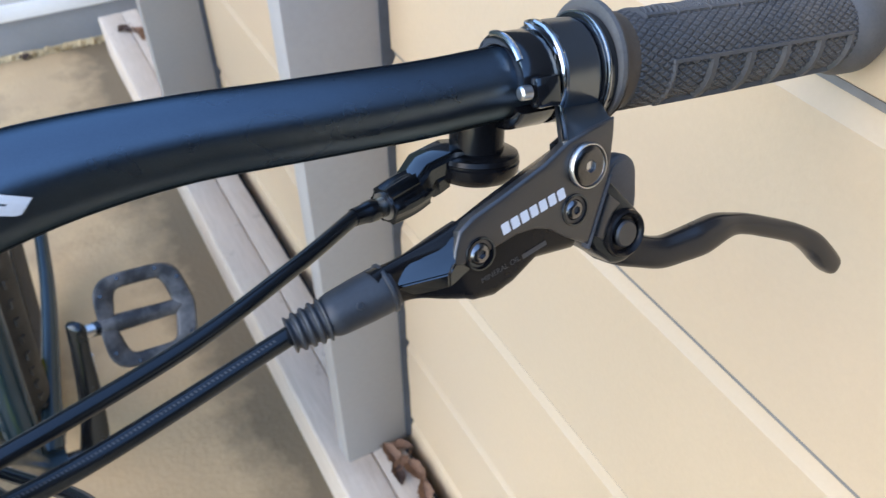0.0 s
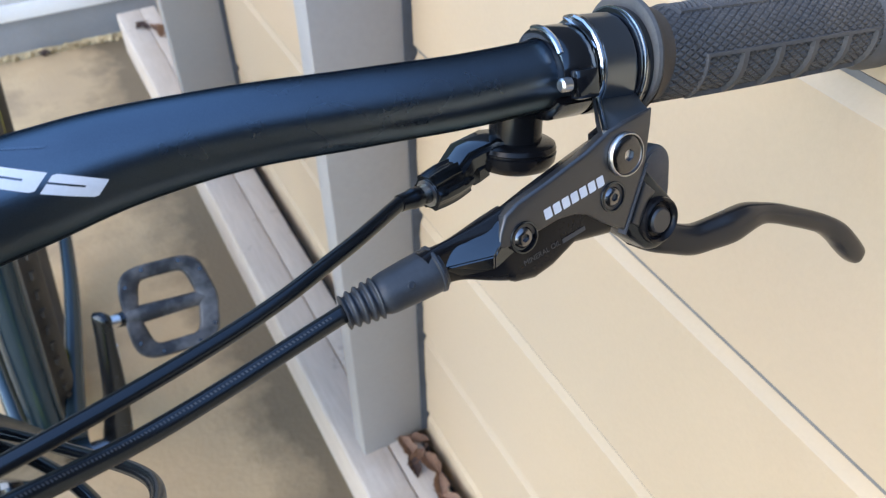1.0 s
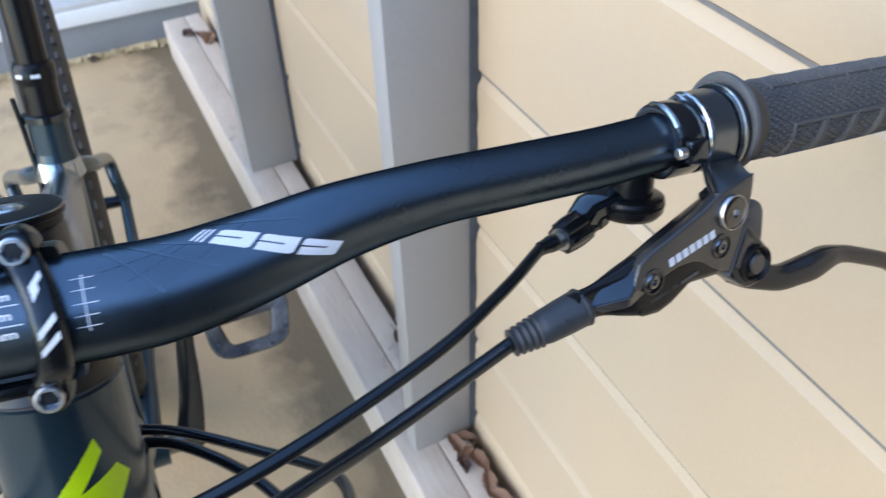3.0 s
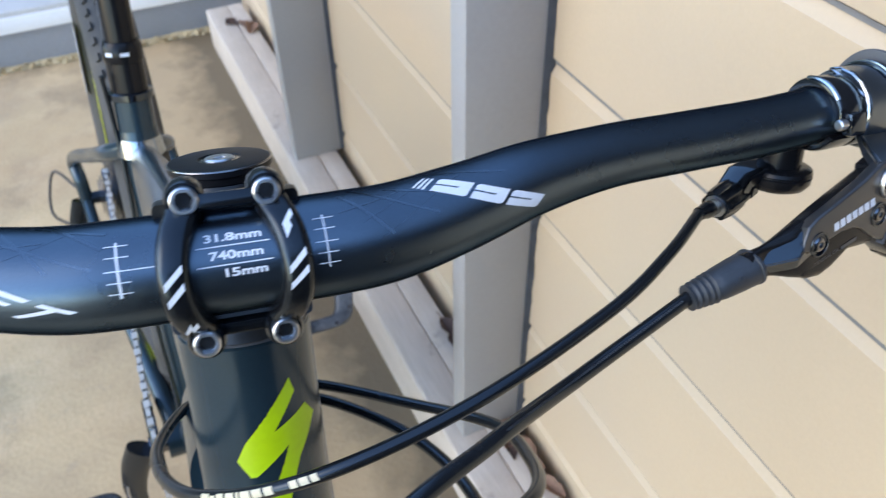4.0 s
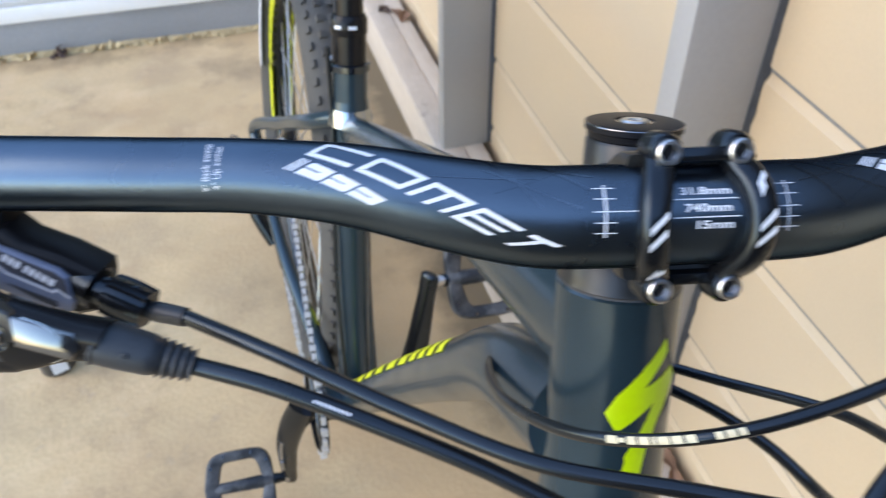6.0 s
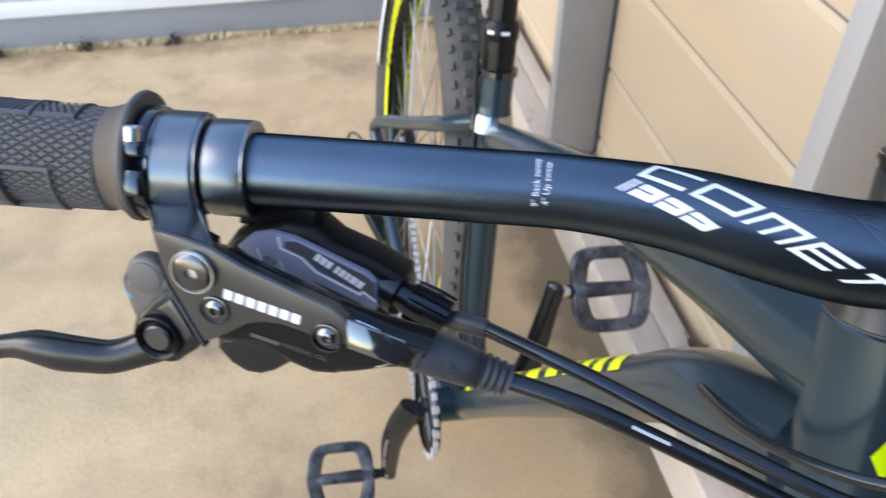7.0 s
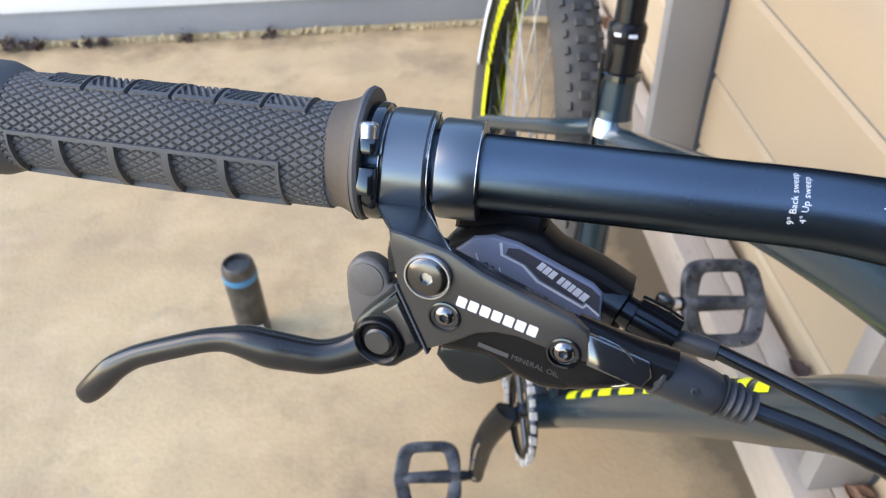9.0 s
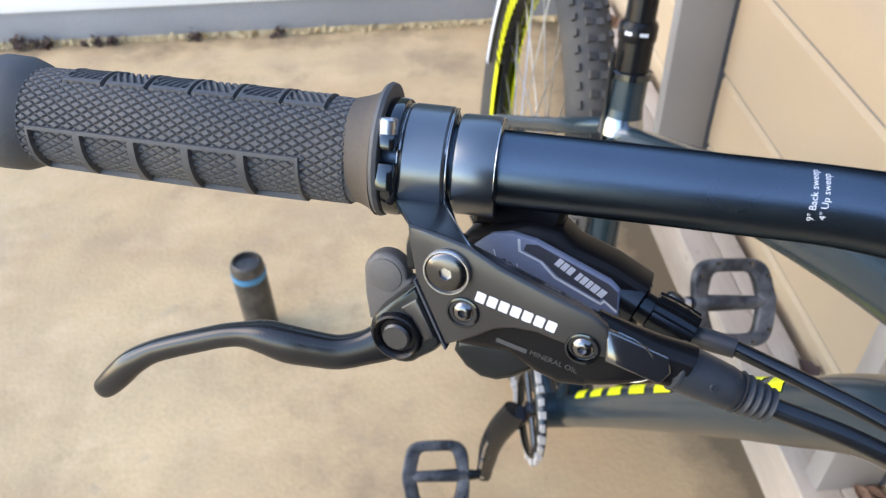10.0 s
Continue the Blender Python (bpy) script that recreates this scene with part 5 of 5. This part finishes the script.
# ---- frame ----
BB = Vector((-0.124, 0.722, 0.277))
SEAT = Vector((-0.074, 0.820, 0.697))
AXLE = Vector((-0.1066, 1.142, 0.356))
JOIN = BB.lerp(SEAT, 0.875)
part("seat_tube", tube([BB, BB.lerp(SEAT, 0.5), SEAT], [0.0195, 0.0190, 0.0190], 32), FRAME_GREY, bike, "blue-grey seat tube")
up_seat = (SEAT - BB).normalized()
part("joint_ring", tube([JOIN - up_seat * 0.002, JOIN + up_seat * 0.006, JOIN + up_seat * 0.022], [0.0225, 0.0212, 0.0193], 32), FRAME_GREY, bike)
# Bright metal band in place of the sky's reflection on the gloss-painted joint
part("weld_glint", tube([JOIN - up_seat * 0.005, JOIN - up_seat * 0.001, JOIN + up_seat * 0.008, JOIN + up_seat * 0.013], [0.0238, 0.0232, 0.0218, 0.0205], 32), GLINT_METAL, bike, "bright band put on as the sky's glint on the joint")
collar = part("seat_collar", tube([SEAT - up_seat * 0.001, SEAT - up_seat * 0.0002, SEAT + up_seat * 0.006, SEAT + up_seat * 0.007], [0.0205, 0.0220, 0.0220, 0.0205], 32), GLOSS_BLACK, bike, "polished black seat collar")
part("collar_bolt", moved(lathe([(-0.016, 0.0042), (0.016, 0.0042)], 16), Matrix.Translation(SEAT + Vector((0, 0.020, 0.002)))), STEEL, collar)
post = part("seat_post", tube([SEAT, SEAT + up_seat * 0.048], [0.0178, 0.0178], 32), BODY_BLACK, bike, "black dropper seat post")
part("post_collar", tube([SEAT + up_seat * 0.036, SEAT + up_seat * 0.038, SEAT + up_seat * 0.052, SEAT + up_seat * 0.056], [0.0182, 0.0192, 0.0192, 0.0170], 32), BODY_BLACK, post, "black post collar")
part("post_shaft", tube([SEAT + up_seat * 0.05, SEAT + up_seat * 0.25], 0.0150, 32), BODY_BLACK, post)
eye_side = (Vector((-0.25, -0.7, 0.25)) - Vector((-0.25, -0.7, 0.25)).dot(up_seat) * up_seat).normalized()
cross_side = up_seat.cross(eye_side)
for a, w in ((-0.45, 0.0036), (0.35, 0.0042)):
    m = frame_of(SEAT + up_seat * 0.0455 + 0.01925 * (math.cos(a) * eye_side + math.sin(a) * cross_side), cross_side, math.cos(a) * eye_side + math.sin(a) * cross_side)
    part("collar_mark", moved(box(w * 2, 0.0034, 0.0006), m), PRINT, post, "white printed mark")
part("post_cable", tube(curve_points([SEAT + Vector((-0.021, -0.004, 0.030)), SEAT + Vector((-0.024, -0.010, -0.02)), JOIN + Vector((-0.024, -0.016, -0.03)), BB.lerp(SEAT, 0.45) + Vector((-0.022, -0.014, 0)), BB + Vector((-0.01, -0.02, 0.03))], 8), 0.0024, 12), HOSE, bike)
down = curve_points([(-0.079, 0.255, 0.842), (-0.081, 0.335, 0.786), (-0.086, 0.400, 0.707), (-0.093, 0.470, 0.617), (-0.107, 0.600, 0.444), BB], 10)
down_r = [0.023 + 0.004 * max(0.0, 1 - k / 16) for k in range(len(down))]
down_tube = part("down_tube", tube(down, down_r, 40, squash=lambda i: (1.0, 0.92)), FRAME_GREY, bike, "broad blue-grey down tube with yellow-lime stripes")
top = curve_points([HEAD - STEER * 0.052, (HEAD - STEER * 0.05).lerp(JOIN, 0.30) + Vector((0, 0, 0.006)), (HEAD - STEER * 0.05).lerp(JOIN, 0.70) + Vector((0, 0, -0.006)), JOIN + Vector((0.0, -0.01, -0.012))], 12)
part("top_tube", tube(top, [0.026 - 0.009 * k / (len(top) - 1) for k in range(len(top))], 40, squash=lambda i: (0.9, 1.05)), FRAME_GREY, bike, "blue-grey top tube")
for k in range(10):
    bm = bmesh.new()
    x0 = 0.345 + 0.058 * k
    row = []
    for j in range(5):
        quad = []
        for q, off in ((j / 4, 0.0), ):
            for e in (0.0, 0.036):
                x = (x0 + e + 0.045 * (1 - q)) * (len(down) - 1)
                i = min(int(x), len(down) - 2)
                p = down[i].lerp(down[i + 1], x - i)
                t = (down[i + 1] - down[i]).normalized()
                up = (Vector((0.10, 0, 1)) - Vector((0.10, 0, 1)).dot(t) * t).normalized()
                sd = t.cross(up).normalized()
                sd = sd if sd.x < 0 else -sd
                a = radians(-14 + 70 * q)
                r = down_r[i] + 0.0006
                quad.append(bm.verts.new(p + r * (0.92 * math.cos(a) * up + math.sin(a) * sd)))
        row.append(quad)
    for u, v in zip(row, row[1:]):
        bm.faces.new((u[0], u[1], v[1], v[0]))
    part("stripe_decal", bm, LIME_YELLOW, down_tube, "yellow-lime slanted stripe print", flip=False)
part("bottom_bracket", tube([BB + Vector((-0.037, 0, 0.004)), BB + Vector((0.037, 0, -0.004))], 0.022, 32), FRAME_GREY, bike)
for sgn in (-1, 1):
    side = Vector((sgn * 0.995, 0, -sgn * 0.10))
    drop = AXLE + side * 0.070
    part("chain_stay", tube(curve_points([BB + side * 0.022 + Vector((0, 0.012, 0)), BB.lerp(AXLE, 0.25) + side * 0.036, BB.lerp(AXLE, 0.6) + side * 0.058, drop], 8), [0.013 - 0.005 * k / 24 for k in range(25)], 20), FRAME_GREY, bike)
    elbow = AXLE + side * 0.066 + Vector((0, 0.006, 0.072))
    part("seat_stay", tube(curve_points([JOIN + side * 0.006 + Vector((0, 0.012, -0.006)), JOIN.lerp(elbow, 0.18) + side * 0.020, JOIN.lerp(elbow, 0.5) + side * 0.010, elbow, elbow.lerp(drop, 0.5) + Vector((0, -0.004, 0)), drop], 8), [0.0095] * 41, 20), FRAME_GREY, bike, "curved blue-grey seat stay")

# rear wheel
RING = frame_of(AXLE, (0, 1, 0), (0.9931, -0.0077, -0.1169))
turn = lambda r, a, z=0.0: RING @ Vector((r * math.cos(a), r * math.sin(a), z))
wheel = part("rear_wheel", tube([turn(0.325, 2 * math.pi * k / 120) for k in range(121)], 0.0315, 24, caps=False), TYRE, bike, "rear wheel with a dusty knobbly tyre and lime rim prints")
bm = bmesh.new()
random.seed(4)
for k in range(96):
    a = 2 * math.pi * k / 96
    for z, wz, tilt in ((-0.021, 0.0085, 0.5), (-0.007, 0.010, 0.12), (0.007, 0.010, -0.12), (0.021, 0.009, -0.5)):
        da = (0.5 if abs(z) > 0.01 else 0.0) * 2 * math.pi / 96
        lift = math.sqrt(max(0.0, 0.0315**2 - z * z))
        m = RING @ Matrix.Rotation(a + da, 4, "Z") @ pose(0.325 + lift, 0, z) @ Matrix.Rotation(-tilt * 1.4, 4, "Y") @ Matrix.Diagonal((0.0062, 0.0092, wz * 0.85, 1))
        bmesh.ops.create_cube(bm, size=1, matrix=m)
part("tread", bm, TYRE, wheel, "square tread knobs")
part("rim", tube([turn(0.288, 2 * math.pi * k / 96) for k in range(97)], 0.0135, 12, caps=False, squash=lambda i: (1.1, 1.0)), SATIN_BLACK, wheel)


def ring_print(name, r0, r1, z, spans, material, label):
    for a0, a1 in spans:
        bm = bmesh.new()
        n = max(2, int((a1 - a0) / 1.2))
        row = [[bm.verts.new(turn(r, radians(a0 + (a1 - a0) * k / n), z)) for r in (r0, r1)] for k in range(n + 1)]
        for u, v in zip(row, row[1:]):
            bm.faces.new((u[0], u[1], v[1], v[0]))
        part(name, bm, material, wheel, label, flip=False)


for z in (-0.0158, 0.0158):
    ring_print("rim_print", 0.266, 0.302, z * 1.12, [(-21, 3.5)] + [(5.5 + k * 4.2, 8.3 + k * 4.2) for k in range(0, 12)] + [(180, 204)], LIME_YELLOW, "yellow-lime rim print")
ring_print("tyre_print", 0.300, 0.318, -0.0322, [(1, 30)], PRINT, "white sidewall print")
for k in range(28):
    a = 2 * math.pi * k / 28
    z = 0.022 if k % 2 else -0.022
    part("spoke", tube([turn(0.024, a + (0.5 if k % 4 < 2 else -0.5), z), turn(0.280, a)], 0.0011, 6), STEEL, wheel)
part("hub", tube([turn(0, 0, -0.066), turn(0, 0, -0.03), turn(0, 0, -0.028), turn(0, 0, 0.028), turn(0, 0, 0.03), turn(0, 0, 0.066)], [0.009, 0.010, 0.026, 0.026, 0.010, 0.009], 24), SATIN_BLACK, wheel)
for k in range(9):
    part("sprocket", tube([turn(0, 0, -0.050 + 0.0036 * k), turn(0, 0, -0.0484 + 0.0036 * k)], 0.026 + 0.0052 * k, 36), STEEL_DARK, wheel)
mech = part("derailleur", tube(curve_points([AXLE + Vector((-0.078, 0.006, 0.004)), AXLE + Vector((-0.092, 0.004, -0.035)), AXLE + Vector((-0.088, -0.016, -0.075)), AXLE + Vector((-0.070, -0.040, -0.120))], 6), 0.0115, 12, squash=lambda i: (0.6, 1.2)), SATIN_BLACK, bike, "black rear derailleur")
part("jockey_cage", tube([AXLE + Vector((-0.070, -0.030, -0.090)), AXLE + Vector((-0.066, -0.055, -0.165))], 0.016, 12, squash=lambda i: (0.35, 1)), SATIN_BLACK, mech)
part("mech_cable", tube(curve_points([AXLE + Vector((-0.075, 0.0, 0.03)), AXLE + Vector((-0.105, 0.06, 0.03)), AXLE + Vector((-0.125, 0.03, -0.02)), AXLE + Vector((-0.10, 0.0, -0.035))], 8), 0.0024, 10), RUBBER_WORN, mech)

# cranks, chainring, chain, pedals
side = Vector((0.995, 0, -0.10))
PED_L, PED_R = Vector((-0.016, 0.717, 0.4643)), Vector((-0.2345, 0.755, 0.0930))
crank = part("crankset", tube([BB - side * 0.058, BB + side * 0.058], 0.012, 24), STEEL_DARK, bike, "black cranks with a steel chainring")
for end, s in ((PED_L, 1), (PED_R, -1)):
    root = BB + side * (s * 0.066)
    tip = end - side * (s * 0.006)
    bulge = 0.010 if s < 0 else 0.003
    arm = curve_points([root, root.lerp(tip, 0.22) + side * (s * bulge), root.lerp(tip, 0.5) + side * (s * bulge * 1.2), root.lerp(tip, 0.8) + side * (s * bulge * 0.5), tip, tip + (tip - root).normalized() * 0.014], 6)
    part("crank_arm", tube(arm, [(0.0200 - 0.0085 * min(1.0, k / 20)) * (1.0, 0.96, 0.86, 0.5)[max(0, k - 27)] for k in range(31)], 16, squash=lambda i: (0.55, 1.0)), SATIN_BLACK, crank, "black crank arm")
    for t0, t1 in ((0.16, 0.26), (0.34, 0.50), (0.56, 0.66)):
        edge = [arm[int(30 * (t0 + (t1 - t0) * q / 4))] + side * (s * 0.0085) + Vector((0, -0.0035, 0)) for q in range(5)]
        part("worn_patch", tube(edge, 0.0022, 8), STEEL, crank, "bright worn patch")
    part("axle_end", tube([tip, end + side * (s * 0.012)], 0.0068, 16), STEEL, crank, "bright pedal axle end")
CR = frame_of(BB - side * 0.050, (0, 1, 0), side)
ring = tube([CR @ Vector((0.058 * math.cos(a), 0.058 * math.sin(a), 0)) for a in (2 * math.pi * k / 64 for k in range(65))], 0.0075, 10, caps=False, squash=lambda i: (1.0, 0.35))
spider = [tube([CR @ Vector((0, 0, 0)), CR @ Vector((0.056 * math.cos(a), 0.056 * math.sin(a), 0))], 0.008, 8, squash=lambda i: (0.5, 1)) for a in (0.4 + 2 * math.pi * k / 4 for k in range(4))]
part("chainring", merge(ring, *spider), SATIN_BLACK, crank)
chain = part("chain", tube([CR @ Vector((0.0, 0.064, 0)), turn(0.0, 0, -0.034) + Vector((0, 0, 0.048))], 0.0022, 8), STEEL_DARK, bike, "oily steel chain")
bm = bmesh.new()
a0, a1 = CR @ Vector((-0.01, 0.063, 0)), turn(0.046, math.pi / 2, -0.036)
b0, b1 = CR @ Vector((0.0, -0.063, 0)), AXLE + Vector((-0.066, -0.055, -0.165))
for p, q in ((a0, a1), (b0, b1)):
    n = int((q - p).length / 0.0127)
    for k in range(n):
        c = p.lerp(q, (k + 0.5) / n)
        bmesh.ops.create_cube(bm, size=1, matrix=frame_of(c, q - p, (0, -0.3, 1)) @ Matrix.Diagonal((0.0085, 0.0075 if k % 2 else 0.005, 0.0085, 1)))
for k in range(14):
    a = math.pi / 2 + math.pi * k / 13
    c = CR @ Vector((0.063 * math.cos(a), 0.063 * math.sin(a), 0))
    bmesh.ops.create_cube(bm, size=1, matrix=frame_of(c, CR.to_3x3() @ Vector((-math.sin(a), math.cos(a), 0)), side) @ Matrix.Diagonal((0.0085, 0.0085, 0.0075 if k % 2 else 0.005, 1)))
tagged(part("chain_run", bm, CHAIN_STEEL, chain), "small bright chain links", kind="stuff")


def make_pedal(at, s, normal):
    """A flat platform pedal: rounded cast frame with two windows, axle bar and traction pins."""
    m = frame_of(at + side * (s * 0.062), side * s, normal)
    bm = bmesh.new()
    n = 64
    rings = []
    for k in range(n):
        a = 2 * math.pi * k / n
        c, d = math.cos(a), math.sin(a)
        f = (abs(c) ** 4.2 + abs(d) ** 4.2) ** (-1 / 4.2)
        lug = 0.0045 * math.exp(-((abs(d) - 0.0) / 0.35) ** 2) * (1 if c > 0 else 0)
        ox, oy = (0.0465 * f + lug) * c, 0.0500 * f * d
        g = (abs(c) ** 9 + abs(d) ** 9) ** (-1 / 9)
        iy = 0.0350 * g * d
        ix = 0.0290 * g * c * (1.08 - 0.26 * abs(iy) / 0.035)
        rings.append([bm.verts.new(q) for q in ((ox, oy, -0.004), (ox, oy, 0.004), (ox * 0.96, oy * 0.96, 0.0075), (ix * 1.10, iy * 1.07, 0.0075), (ix, iy, 0.005), (ix, iy, -0.005), (ix * 1.10, iy * 1.07, -0.0075), (ox * 0.96, oy * 0.96, -0.0075))])
    for a, b in zip(rings, rings[1:] + rings[:1]):
        for k in range(8):
            bm.faces.new((a[k], a[(k + 1) % 8], b[(k + 1) % 8], b[k]))
    ped = part("pedal", bm, PEDAL_GREY, bike, "scuffed blue-grey flat pedal with steel pins", m, angle=50)
    part("axle_bar", lathe([(-0.044, 0.0085), (-0.041, 0.0098), (-0.010, 0.0090), (0.014, 0.0082), (0.036, 0.0078), (0.042, 0.0060)], 28), PEDAL_GREY, ped, "round axle housing", m)
    part("axle", lathe([(-0.062, 0.0062), (-0.047, 0.0080), (-0.036, 0.0080)], 20), SATIN_BLACK, ped, m=m)
    for x, y in ((-0.038, -0.030), (-0.038, 0.030), (-0.018, -0.044), (-0.018, 0.044), (0.020, -0.044), (0.020, 0.044), (0.039, -0.030), (0.039, 0.030)):
        part("pin", moved(upright([(-0.0115, 0.0021), (0.0115, 0.0021)], 8), pose(x, y, 0)), BOLT_DARK, ped, "worn steel pin", m)


make_pedal(PED_L, 1, (0.05, -0.72, 0.69))
make_pedal(PED_R, -1, (0.05, -0.60, 0.80))
